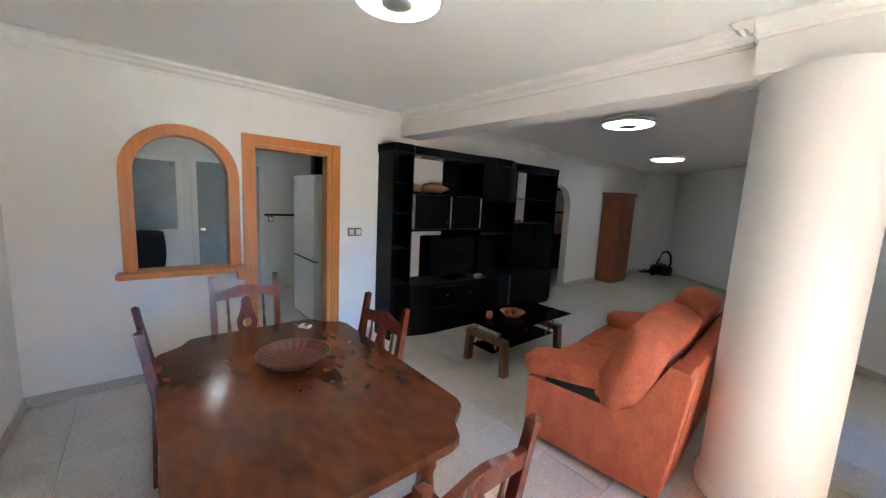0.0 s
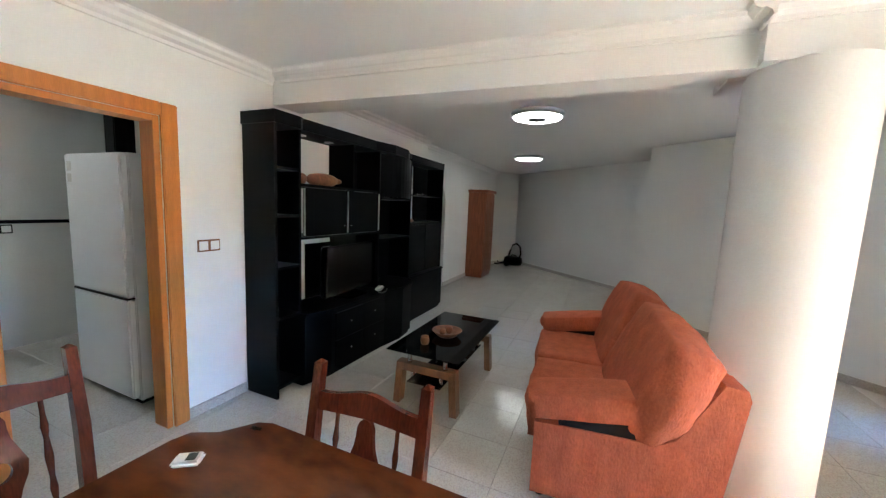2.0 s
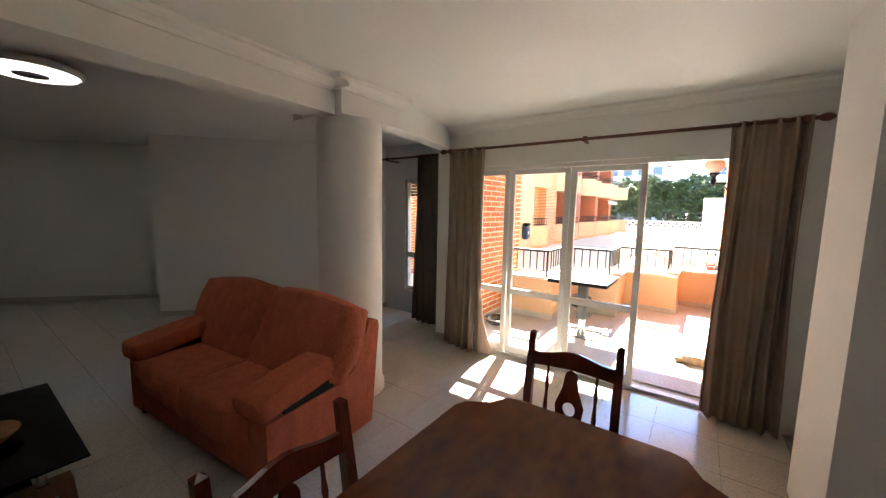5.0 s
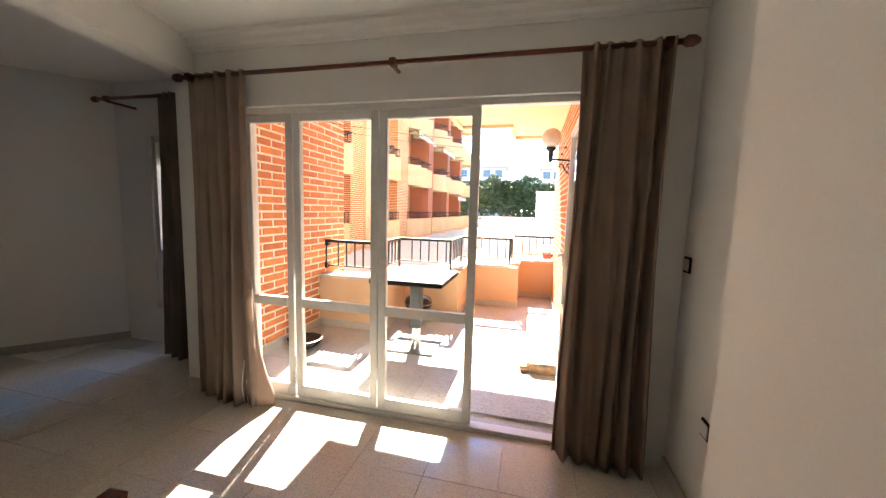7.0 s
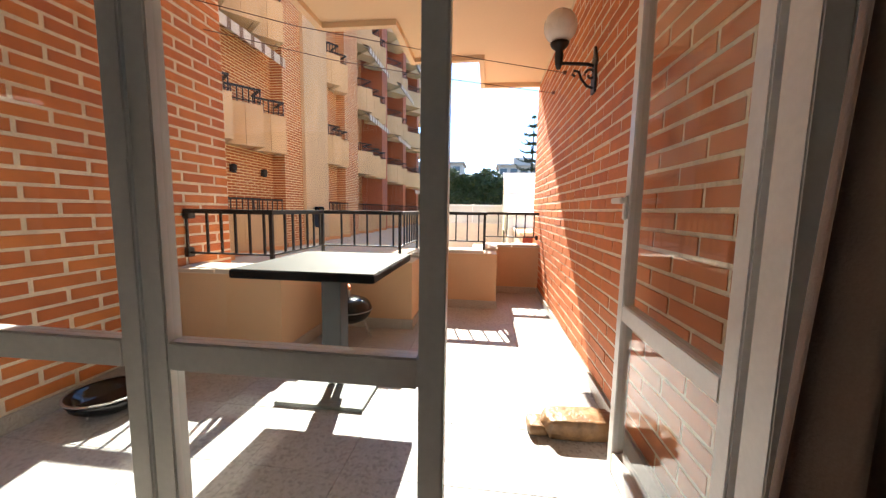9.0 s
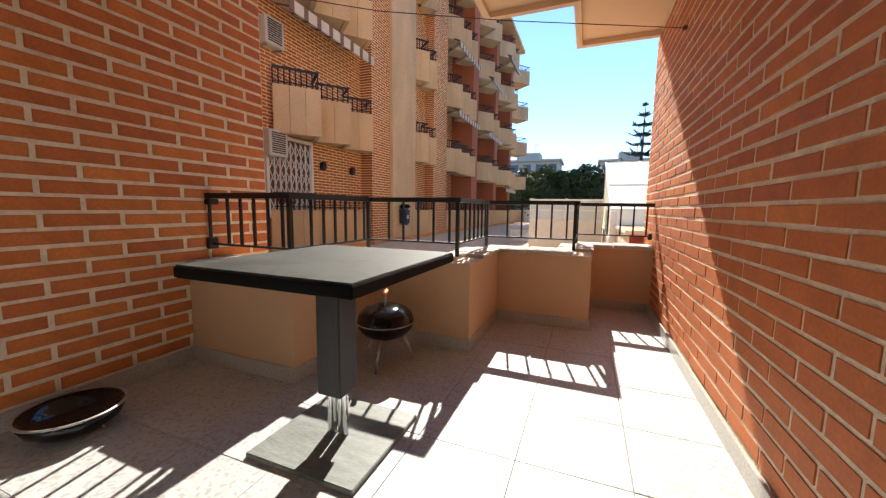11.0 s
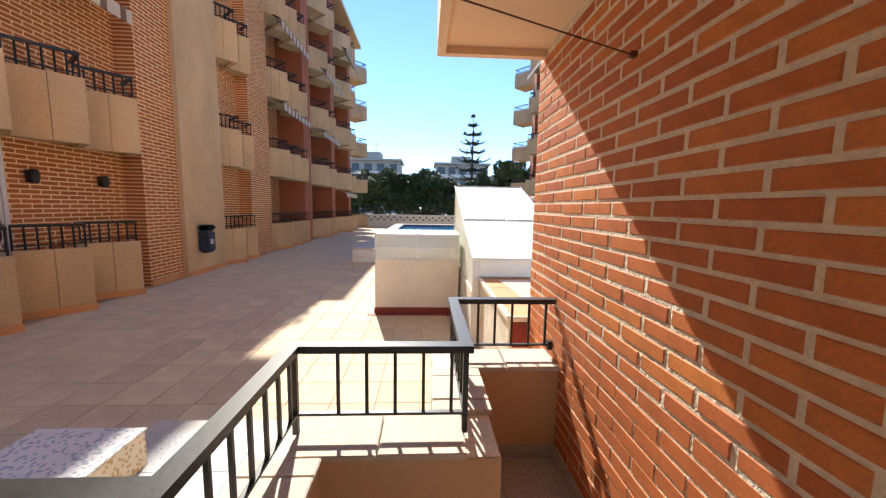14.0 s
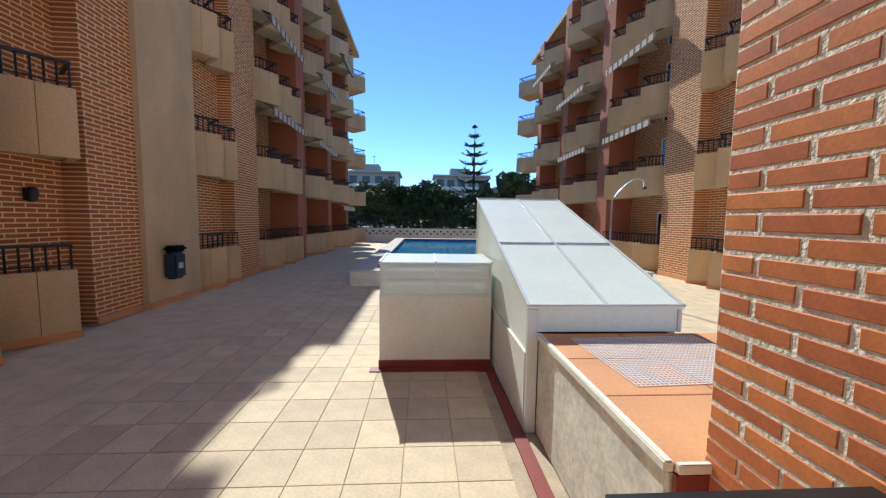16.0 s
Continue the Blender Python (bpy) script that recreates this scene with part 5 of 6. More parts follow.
def carved(name, at, turn, sx, sy, sz, seed, label, cat):
    t = thing(name, at, turn, label=label, category=cat)
    cushion("body", sx, sy, sz, M["carved"], t, Matrix.Translation((0, 0, sz * 0.5)), 0.9, seed, 6)
    cushion("neck", sx * 0.35, sy * 0.5, sz * 0.45, M["carved"], t, Matrix.Translation((sx * 0.52, 0, sz * 0.5)), 0.9, seed + 1, 4)


carved("carved_ornament", (-1.78, KY + 0.16, 1.69), 170, 0.30, 0.14, 0.11, 2, "carved brown wooden ornament in the niche", "ornament")
carved("carved_ornament", (-1.47, KY + 0.2, 1.69), 60, 0.12, 0.1, 0.09, 5, "small carved brown ornament in the niche", "ornament")
carved("glass_ornament", (-3.45, KY + 0.14, 1.32), 10, 0.22, 0.10, 0.05, 8, "low ornament on the unit's open shelf", "ornament")


def coffee_table():
    t = thing("coffee_table", (-2.0, -3.585, 0), label="smoked glass coffee table with brown arched wooden legs", category="coffee table")
    box("glass_top", -0.56, 0.56, -0.295, 0.295, 0.452, 0.462, M["smoked"], t, bevel=0.002)
    box("glass_shelf", -0.50, 0.50, -0.14, 0.14, 0.20, 0.208, M["smoked"], t, bevel=0.001)
    for sx in (-1, 1):
        x = sx * 0.44
        prism("leg_arch", [(-0.27, 0), (-0.215, 0), (-0.195, 0.28), (0.195, 0.28), (0.215, 0), (0.27, 0), (0.245, 0.34), (-0.245, 0.34)], x - 0.04, x + 0.04, M["brown_wood"], t, axis="x", bevel=0.006)
        for sy in (-1, 1):
            lathe("chrome_post", [(0, 0.19), (0.016, 0.19), (0.016, 0.28), (0.0, 0.28)], M["chrome"], t, (x, sy * 0.12, 0), 14)
            lathe("chrome_post", [(0, 0.34), (0.022, 0.34), (0.017, 0.352), (0.017, 0.44), (0.024, 0.451), (0, 0.451)], M["chrome"], t, (x, sy * 0.15, 0), 14)


coffee_table()
wb = thing("wooden_bowl", (-1.92, -3.58, 0.463), 20, label="brown wooden bowl on the glass coffee table", category="bowl")
lathe("body", [(0, 0.012), (0.07, 0.016), (0.12, 0.05), (0.128, 0.05), (0.075, 0.0), (0, 0)], M["carved"], wb, segs=28)
for i, (x, y, r) in enumerate(((0.0, 0.02, 0.035), (0.05, -0.02, 0.03), (-0.05, -0.01, 0.03))):
    o = thing("wooden_fruit", (-1.92 + x, -3.58 + y, 0.475 + 0.006), label="small carved wooden fruit in the bowl", category="ornament", group="carved fruit")
    lathe("body", [(0, 0)] + [(r * math.sin(math.pi * k / 8), r - r * math.cos(math.pi * k / 8)) for k in range(1, 8)] + [(0, 2 * r)], M["carved"], o, segs=14)
cup = thing("wooden_cup", (-1.66, -3.66, 0.463), label="small turned orange-brown cup on the coffee table", category="cup")
lathe("body", [(0, 0), (0.028, 0), (0.036, 0.03), (0.03, 0.065), (0.026, 0.065), (0.03, 0.03), (0, 0.008)], M["carved"], cup, segs=20)


def sofa():
    t = thing("sofa", (-1.90, -2.37, 0), 5.3, label="rust orange chenille two-seat sofa with loose back cushions", category="sofa")
    S = M["sofa"]
    w = 0.85
    side = [(-0.40, 0.055), (0.43, 0.055), (0.51, 0.76), (0.495, 0.805), (0.41, 0.815), (0.35, 0.70), (0.25, 0.51), (0.17, 0.465), (-0.40, 0.455)]
    for sx, x0, x1 in ((1, w - 0.17, w), (-1, -w, -w + 0.17)):
        prism("side_panel", side, x0, x1, S, t, axis="x", bevel=0.02)
        cushion("arm_pad", 0.25, 0.60, 0.135, S, t, Matrix.Translation((sx * (w - 0.12), -0.16, 0.568)) @ Matrix.Rotation(radians(9), 4, "X"), 0.3, 3 + sx)
        # Black box under the pad stands in for the shade of the open gap.
        box("arm_gap", min(x0, x1) + 0.02, max(x0, x1) - 0.012, -0.28, 0.16, 0.452, 0.55, M["dark_fabric_and_gap"], t)
    prism("back_panel", [(0.33, 0.055), (0.435, 0.055), (0.515, 0.75), (0.50, 0.79), (0.42, 0.80), (0.35, 0.68)], -w + 0.171, w - 0.171, S, t, axis="x", bevel=0.02)
    box("front_panel", -w + 0.171, w - 0.171, -0.395, -0.30, 0.055, 0.27, S, t, bevel=0.015)
    box("seat_deck", -w + 0.171, w - 0.171, -0.30, 0.33, 0.12, 0.26, M["dark_fabric_and_gap"], t)
    for sx in (-1, 1):
        cushion("seat_cushion", 0.675, 0.78, 0.24, S, t, Matrix.Translation((sx * 0.338, -0.075, 0.36)), 0.2, 11 + sx)
        cushion("lumbar_cushion", 0.66, 0.17, 0.22, S, t, Matrix.Translation((sx * 0.335, 0.10, 0.545)) @ Matrix.Rotation(radians(-20), 4, "X"), 0.4, 31 + sx, 8)
        cushion("back_cushion", 0.86, 0.27, 0.57, S, t, Matrix.Translation((sx * 0.462, 0.215, 0.715)) @ Matrix.Rotation(radians(-22), 4, "X") @ Matrix.Rotation(radians(sx * 3), 4, "Y"), 0.42, 21 + sx, 12)
    for sx in (-1, 1):
        for y in (-0.35, 0.37):
            lathe("foot", [(0, 0), (0.025, 0), (0.03, 0.06), (0, 0.06)], M["black"], t, (sx * (w - 0.08), y, 0), 12)


sofa()


def wardrobe():
    t = thing("wardrobe", (-7.11, KW + 0.245, 0), label="narrow reddish brown wooden wardrobe by the wall", category="wardrobe")
    W = M["wardrobe"]
    box("body", -0.33, 0.33, -0.24, 0.155, 0.06, 1.89, W, t, bevel=0.006)
    box("plinth", -0.32, 0.32, -0.23, 0.145, 0.0, 0.06, W, t)
    prism("cornice", [(-0.36, -0.243), (0.36, -0.243), (0.36, 0.20), (-0.36, 0.20)], 1.89, 1.95, W, t, bevel=0.015)
    for x0, x1 in ((-0.315, -0.004), (0.004, 0.315)):
        box("door", x0, x1, 0.156, 0.173, 0.09, 1.87, W, t, bevel=0.004)
        for z0, z1 in ((0.16, 0.85), (0.95, 1.72)):
            box("door_panel", x0 + 0.06, x1 - 0.06, 0.173, 0.181, z0, z1, W, t, bevel=0.006)
    for x in (-0.03, 0.03):
        lathe("knob", [(0, 0), (0.012, 0.004), (0.014, 0.016), (0, 0.022)], M["brown_wood"], t, (x, 0.174, 0.92), 12)


wardrobe()
vac = thing("vacuum_cleaner", (-8.95, -4.68, 0), 62, label="black vacuum cleaner with its hose on the floor", category="vacuum cleaner")
cushion("body", 0.46, 0.32, 0.25, M["tv"], vac, Matrix.Translation((0.12, 0, 0.155)), 0.55, 4, 8)
for y in (-0.15, 0.15):
    bm = bmesh.new()
    add_tube(bm, [(0.02, y - 0.02, 0.10), (0.02, y + 0.02, 0.10)], 0.10, 16)
    finish(bm, "wheel", M["black"], vac)
tube("handle", [(0.24, 0, 0.25), (0.22, 0, 0.31), (0.08, 0, 0.32), (0.04, 0, 0.26)], 0.016, M["black"], vac)
tube("hose", [(0.30, 0, 0.20), (0.36, 0.02, 0.36), (0.30, 0.05, 0.55), (0.16, 0.07, 0.63), (0.02, 0.08, 0.58), (-0.05, 0.07, 0.42), (-0.10, 0.04, 0.22), (-0.2, 0.0, 0.07), (-0.36, -0.04, 0.03)], 0.024, M["black"], vac)
tube("wand", [(-0.36, -0.04, 0.03), (-0.52, 0.02, 0.12), (-0.56, 0.04, 0.28)], 0.016, M["black"], vac)
prism("nozzle", [(-0.42, -0.16), (-0.30, -0.16), (-0.32, 0.12), (-0.40, 0.12)], 0.0, 0.035, M["black"], vac, bevel=0.008)


# ---- kitchen seen through hatch and door ----
fr = thing("fridge", (-0.87, -5.75, 0), label="tall white fridge freezer in the kitchen", category="fridge")
box("body", -0.30, 0.27, -0.44, 0.30, 0.03, 1.83, M["fridge"], fr, bevel=0.008)
for z0, z1 in ((0.06, 0.80), (0.815, 1.825)):
    box("door", 0.271, 0.32, -0.44, 0.30, z0, z1, M["fridge"], fr, bevel=0.012)
box("feet", -0.28, 0.26, -0.42, 0.28, 0, 0.03, M["black"], fr)
boxes("sticker", [(0.3205, 0.322, -0.40, -0.34, 1.70, 1.77), (0.3205, 0.322, -0.40, -0.34, 1.62, 1.68)], M["ac"], fr)
box("seal_gap", 0.271, 0.3195, -0.435, 0.295, 0.801, 0.814, M["black"], fr)
fl = thing("stove_flue", (-0.70, -5.74, 1.83), label="black flue pipe above the fridge", category="flue")
box("pipe", -0.065, 0.065, -0.065, 0.065, 0.0, CEIL - 1.83, M["black"], fl, bevel=0.006)
for nm, x0, x1, z0, z1 in (("window_4", 0.60, 1.35, 1.02, 1.95), ("door_2", -0.45, 0.36, 0.02, 1.98)):
    w = structure(new(nm), "white framed door with frosted glass" if nm == "door_2" else "white framed window with frosted glass")
    boxes("frame", [(x0 - 0.07, x0, -7.6, -7.56, z0 - 0.06, z1 + 0.06), (x1, x1 + 0.07, -7.6, -7.56, z0 - 0.06, z1 + 0.06), (x0, x1, -7.6, -7.56, z1, z1 + 0.06), (x0, x1, -7.6, -7.56, z0 - 0.06, z0)], M["white_metal"], w, bevel=0.004)
    box("pane", x0, x1, -7.59, -7.575, z0, z1, M["frosted"], w)
box("handle", 0.28, 0.34, -7.56, -7.53, 1.0, 1.03, M["chrome"], bpy.data.objects["door_2"])
kc = thing("kitchen_chair", (1.0, -6.1, 0), 20, label="black padded kitchen chair with a coat on it", category="chair")
cushion("backrest", 0.42, 0.10, 0.45, M["dark_fabric_and_gap"], kc, Matrix.Translation((0, 0, 0.92)), 0.4, 7, 6)
cushion("seat", 0.44, 0.42, 0.08, M["dark_fabric_and_gap"], kc, Matrix.Translation((0, 0.2, 0.46)), 0.3, 9, 5)
for x in (-0.18, 0.18):
    for y in (0.0, 0.38):
        tube("leg", [(x, y, 0.43), (x * 1.1, y, 0)], 0.012, M["black_metal"], kc)
    tube("back_post", [(x, 0.0, 0.43), (x, 0.0, 0.75)], 0.012, M["black_metal"], kc)


# ---- curtains ----
def curtain(name, x0, x1, y, z0, z1, material, waves, label, seed, flare=0.0, depth=0.045):
    t = thing(name, label=label, category="curtain")
    bm = bmesh.new()
    nx, nz = waves * 10, 26
    rnd = random.Random(seed)
    ph = [rnd.uniform(-0.5, 0.5) for _ in range(waves + 2)]
    rows = []
    for thick in (0.0, 0.006):
        grid = []
        for j in range(nz + 1):
            f = j / nz
            z = z1 + (z0 - z1) * f
            row = []
            for i in range(nx + 1):
                g = i / nx
                wv = g * waves
                k = int(wv)
                a = 2 * math.pi * wv + ph[k] * math.sin(math.pi * (wv - k)) + 0.7 * f * math.sin(3.1 * g + seed)
                amp = depth * (0.55 + 0.5 * f) * (0.8 + 0.4 * math.sin(g * 7 + seed))
                sag = flare * f * (g - 0.5)
                row.append(bm.verts.new((x0 + (x1 - x0) * g + sag + 0.012 * math.sin(5 * f + 9 * g), y + amp * math.sin(a) + thick + 0.02 * f * math.sin(4 * g + 2 * f), z)))
            grid.append(row)
        rows.append(grid)
    for grid in rows:
        for a, b in zip(grid, grid[1:]):
            for i in range(nx):
                bm.faces.new((a[i], a[i + 1], b[i + 1], b[i]))
    for i in range(nx):
        bm.faces.new((rows[0][-1][i], rows[0][-1][i + 1], rows[1][-1][i + 1], rows[1][-1][i]))
    finish(bm, "cloth", material, t, smooth=True)
    return t


def rod(name, x0, x1, y, z, label, mid):
    t = thing(name, label=label, category="curtain rod")
    tube("pole", [(x0, y, z), (x1, y, z)], 0.014, M["rod"], t, 12)
    for x, s in ((x0, -1), (x1, 1)):
        bm = bmesh.new()
        add_tube(bm, [(x, y, z), (x + s * 0.02, y, z), (x + s * 0.05, y, z), (x + s * 0.075, y, z)], [0.015, 0.027, 0.027, 0.012], 12)
        finish(bm, "finial", M["rod"], t, smooth=True)
    for x in mid:
        boxes("bracket", [(x - 0.012, x + 0.012, y - 0.01, -0.071 if y < 0 else 0.549, z - 0.03, z - 0.012), (x - 0.02, x + 0.02, y - 0.022, y + 0.022, z - 0.024, z + 0.022)], M["rod"], t, bevel=0.004)


rod("curtain_rod", -1.66, 1.36, -0.17, 2.27, "red-brown wooden curtain rod over the terrace door", (-1.60, -0.13, 1.30))
curtain("curtain", -1.61, -1.16, -0.17, 0.012, 2.29, M["curtain"], 5, "taupe linen curtain drawn to the side", 3, 0.06)
curtain("curtain", 0.905, 1.335, -0.17, 0.012, 2.29, M["curtain"], 6, "taupe linen curtain drawn to the side", 8, 0.02)
rod("curtain_rod", -3.15, -1.92, 0.30, 2.33, "red-brown wooden curtain rod in the alcove", (-3.05, -1.95))
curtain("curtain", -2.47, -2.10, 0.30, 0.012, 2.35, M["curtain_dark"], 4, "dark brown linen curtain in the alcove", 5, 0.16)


# ---- things on the terrace ----
def terrace_table():
    t = thing("terrace_table", (-0.40, 1.22, TZ), 0, label="dark slate-topped pedestal table on a steel foot plate", category="table")
    box("top", -0.35, 0.35, -0.375, 0.375, 0.70, 0.745, M["table_grey"], t, bevel=0.003)
    box("edge_band", -0.353, 0.353, -0.378, 0.378, 0.703, 0.738, M["black"], t, bevel=0.002)
    box("pedestal", -0.055, 0.055, -0.055, 0.055, 0.20, 0.70, M["dark_steel"], t, bevel=0.003)
    for x in (-0.025, 0.025):
        tube("chrome_leg", [(x, 0, 0.02), (x, 0, 0.022), (x, 0, 0.20), (x, 0, 0.202)], 0.022, M["chrome"], t, 16)
    box("foot_plate", -0.24, 0.24, -0.24, 0.24, 0.0, 0.02, M["slate"], t, bevel=0.003)
    t.rotation_euler = (0, 0, 0)


terrace_table()


def barbecue():
    t = thing("kettle_barbecue", (-0.60, 1.93, TZ), 25, label="small black kettle barbecue with an orange handle", category="barbecue")
    lathe("bowl", [(0, 0.17), (0.07, 0.175), (0.125, 0.205), (0.155, 0.25), (0.16, 0.285), (0.165, 0.287), (0.0, 0.283)], M["enamel"], t, segs=36)
    lathe("lid", [(0.166, 0.292), (0.162, 0.305), (0.15, 0.345), (0.12, 0.375), (0.07, 0.395), (0, 0.40)], M["enamel"], t, segs=36)
    lathe("rim", [(0.160, 0.286), (0.168, 0.286), (0.168, 0.292), (0.160, 0.292)], M["steel"], t, segs=36)
    for i in range(3):
        a = 2 * math.pi * i / 3 + 0.3
        tube("leg", [(0.10 * math.cos(a), 0.10 * math.sin(a), 0.20), (0.17 * math.cos(a), 0.17 * math.sin(a), 0.0)], 0.009, M["steel"], t)
    tube("handle_post", [(0, -0.03, 0.395), (0, -0.03, 0.475)], 0.005, M["steel"], t)
    tube("handle_post", [(0, 0.03, 0.395), (0, 0.03, 0.475)], 0.005, M["steel"], t)
    tube("handle_grip", [(0, -0.055, 0.48), (0, 0.055, 0.48)], 0.013, M["orange"], t, 10)


barbecue()
bpy.data.objects["kettle_barbecue"].scale = (1.05, 1.05, 0.90)
pan = thing("grill_pan", (-1.44, 0.83, TZ), label="old round metal grill bowl on the terrace floor", category="bowl")
lathe("body", [(0, 0.02), (0.10, 0.025), (0.14, 0.05), (0.165, 0.095), (0.172, 0.095), (0.15, 0.045), (0.105, 0.012), (0, 0.008)], M["enamel"], pan, segs=36)
lathe("rim", [(0.163, 0.094), (0.174, 0.094), (0.174, 0.10), (0.163, 0.10)], M["steel"], pan, segs=36)
for a in (0.5, 2.6, 4.7):
    tube("foot", [(0.1 * math.cos(a), 0.1 * math.sin(a), 0.02), (0.11 * math.cos(a), 0.11 * math.sin(a), 0)], 0.006, M["steel"], pan)
sack = thing("charcoal_bag", (0.90, 0.97, TZ), 4, label="crumpled brown plastic bag lying by the wall", category="bag")
cushion("body", 0.34, 0.15, 0.10, M["bag"], sack, Matrix.Translation((0, 0, 0.05)), 0.45, 31, 12)
cushion("folded_end", 0.10, 0.12, 0.05, M["bag"], sack, Matrix.Translation((-0.19, 0.01, 0.03)), 0.5, 33, 6)


def wall_lantern():
    t = thing("wall_lantern", (1.085, 1.75, 1.925), label="black wrought iron wall lantern with an opal globe", category="wall lamp")
    I = M["black_metal"]
    prism("plate", [(-0.035, -0.13), (0.035, -0.13), (0.045, -0.05), (0.03, 0.0), (0.045, 0.06), (0.0, 0.15), (-0.045, 0.06), (-0.03, 0.0), (-0.045, -0.05)], -0.014, 0.0, I, t, axis="x", bevel=0.004)
    tube("arm", [(0, 0, 0.03), (-0.05, 0, 0.045), (-0.12, 0, 0.05), (-0.20, 0, 0.055), (-0.225, 0, 0.06)], 0.011, I, t)
    sp = [(-0.03 - 0.035 * math.cos(a) * (1 - a / 9), 0, -0.02 + 0.04 * math.sin(a) * (1 - a / 9)) for a in [0.45 * i for i in range(15)]]
    tube("scroll", sp, 0.008, I, t)
    tube("scroll", [(-0.01, 0, -0.10), (-0.05, 0, -0.085), (-0.085, 0, -0.04), (-0.10, 0, 0.0), (-0.13, 0, 0.01), (-0.14, 0, -0.015), (-0.12, 0, -0.025)], 0.008, I, t)
    lathe("holder", [(0, -0.03), (0.012, -0.03), (0.022, 0.0), (0.028, 0.05), (0.022, 0.08), (0.05, 0.105), (0.058, 0.125), (0.0, 0.125)], I, t, (-0.225, 0, 0.05), 20)
    lathe("globe", [(0, 0)] + [(0.10 * math.sin(math.pi * k / 14), 0.10 - 0.10 * math.cos(math.pi * k / 14)) for k in range(1, 14)] + [(0, 0.2)], M["globe"], t, (-0.225, 0, 0.172), 28)


wall_lantern()
wire = thing("washing_line", label="thin brown cord strung between the terrace walls", category="cord")
tube("cord", [(-1.69, 1.9, 2.36), (-0.9, 2.36, 2.30), (-0.1, 2.70, 2.26), (1.08, 3.227, 2.253)], 0.003, M["rod"], wire, 6)
tube("cord", [(-1.69, 1.35, 2.36), (-0.9, 1.8, 2.30), (-0.1, 2.15, 2.265), (1.08, 2.683, 2.253)], 0.003, M["rod"], wire, 6)
for y in (2.683, 3.227):
    box("hook", 1.06, 1.09, y - 0.01, y + 0.01, 2.243, 2.268, M["rod"], wire)
tie = thing("curtain_hem_bag", (-1.12, -0.13, 0), label="pale folded curtain hem with a hanging cord", category="curtain hem")
bm = bmesh.new()
for z, x0, x1, d in ((0.012, -0.16, 0.10, 0.05), (0.10, -0.15, 0.08, 0.06), (0.22, -0.14, 0.03, 0.055), (0.34, -0.13, 0.0, 0.045), (0.36, -0.14, -0.01, 0.05), (0.62, -0.14, -0.04, 0.035), (0.95, -0.14, -0.08, 0.02)):
    for i in range(16):
        a = 2 * math.pi * i / 16
        bm.verts.new(((x0 + x1) / 2 + (x1 - x0) / 2 * math.cos(a), d * math.sin(a) * (1 + 0.25 * math.sin(3 * a + z * 6)), z))
bm.verts.ensure_lookup_table()
for r in range(6):
    for i in range(16):
        j = (i + 1) % 16
        bm.faces.new([bm.verts[k] for k in (r * 16 + i, r * 16 + j, r * 16 + 16 + j, r * 16 + 16 + i)])
bm.faces.new([bm.verts[i] for i in range(16)])
bm.faces.new([bm.verts[96 + i] for i in range(16)])
finish(bm, "cloth", M["curtain"], tie, smooth=True)
tube("cord", [(-0.10, -0.05, 0.33), (-0.11, -0.07, 0.15), (-0.10, -0.06, 0.02), (-0.07, -0.06, 0.015), (-0.075, -0.06, 0.2)], 0.004, M["white_plastic"], tie, 6)


# ---- details on the long building ----
XL = -5.55


def ac_unit(y, z):
    t = thing("air_conditioner", (XL - 0.345, y, z), label="aged white air conditioner on the brick wall", category="air conditioner", group="air conditioners")
    box("casing", 0.0, 0.22, -0.25, 0.25, 0, 0.54, M["ac"], t, bevel=0.015)
    boxes("grille_slat", [(0.221, 0.229, -0.19, 0.17, 0.06 + 0.045 * i, 0.085 + 0.045 * i) for i in range(10)], M["dark_steel"], t)
    boxes("bracket", [(-0.06, 0.20, -0.20, -0.17, -0.04, 0), (-0.06, 0.20, 0.17, 0.20, -0.04, 0)], M["steel"], t)


ac_unit(6.08, 2.02)
ac_unit(6.08, 4.25)
gate = thing("lattice_gate", (XL - 0.28, 6.54, GZ), label="white folding lattice gate across a balcony door", category="gate")
bm = bmesh.new()
for i in range(9):
    y = -0.62 + 1.24 * i / 8
    add_box(bm, -0.012, 0.012, y - 0.013, y + 0.013, 0.9, 2.55)
for j in range(5):
    for i in range(8):
        y0, z0 = -0.62 + 1.24 * i / 8, 0.95 + 0.315 * j
        for za, zb in ((0, 0.315), (0.315, 0)):
            add_tube(bm, [(0.018, y0, z0 + za), (0.018, y0 + 1.24 / 8, z0 + zb)], 0.013, 4)
tagged(finish(bm, "lattice", M["white_metal"], gate), kind="stuff")
boxes("frame", [(-0.03, 0.03, -0.70, -0.64, 0.85, 2.65), (-0.03, 0.03, 0.64, 0.70, 0.85, 2.65), (-0.03, 0.03, -0.64, 0.64, 0.85, 0.9), (-0.03, 0.03, -0.64, 0.64, 2.58, 2.65)], M["white_metal"], gate)
box("dark_door", -0.068, -0.04, -0.64, 0.64, 0.86, 2.58, M["brown_wood"], gate)
for y in (7.62, 8.85):
    t = thing("wall_lamp", (XL - 0.345, y, 1.92), label="small black wall lamp on the brickwork", category="wall lamp", group="balcony wall lamps")
    box("bracket", 0.0, 0.05, -0.04, 0.04, -0.02, 0.16, M["black_metal"], t, bevel=0.008)
    lathe("shade", [(0.05, 0.0), (0.075, 0.12), (0.06, 0.2), (0, 0.22)], M["black_metal"], t, (0.10, 0, -0.04), 12)
binn = thing("litter_bin", (XL + 0.15, 11.03, 0.38), label="dark blue plastic litter bin fixed to the pier", category="bin")
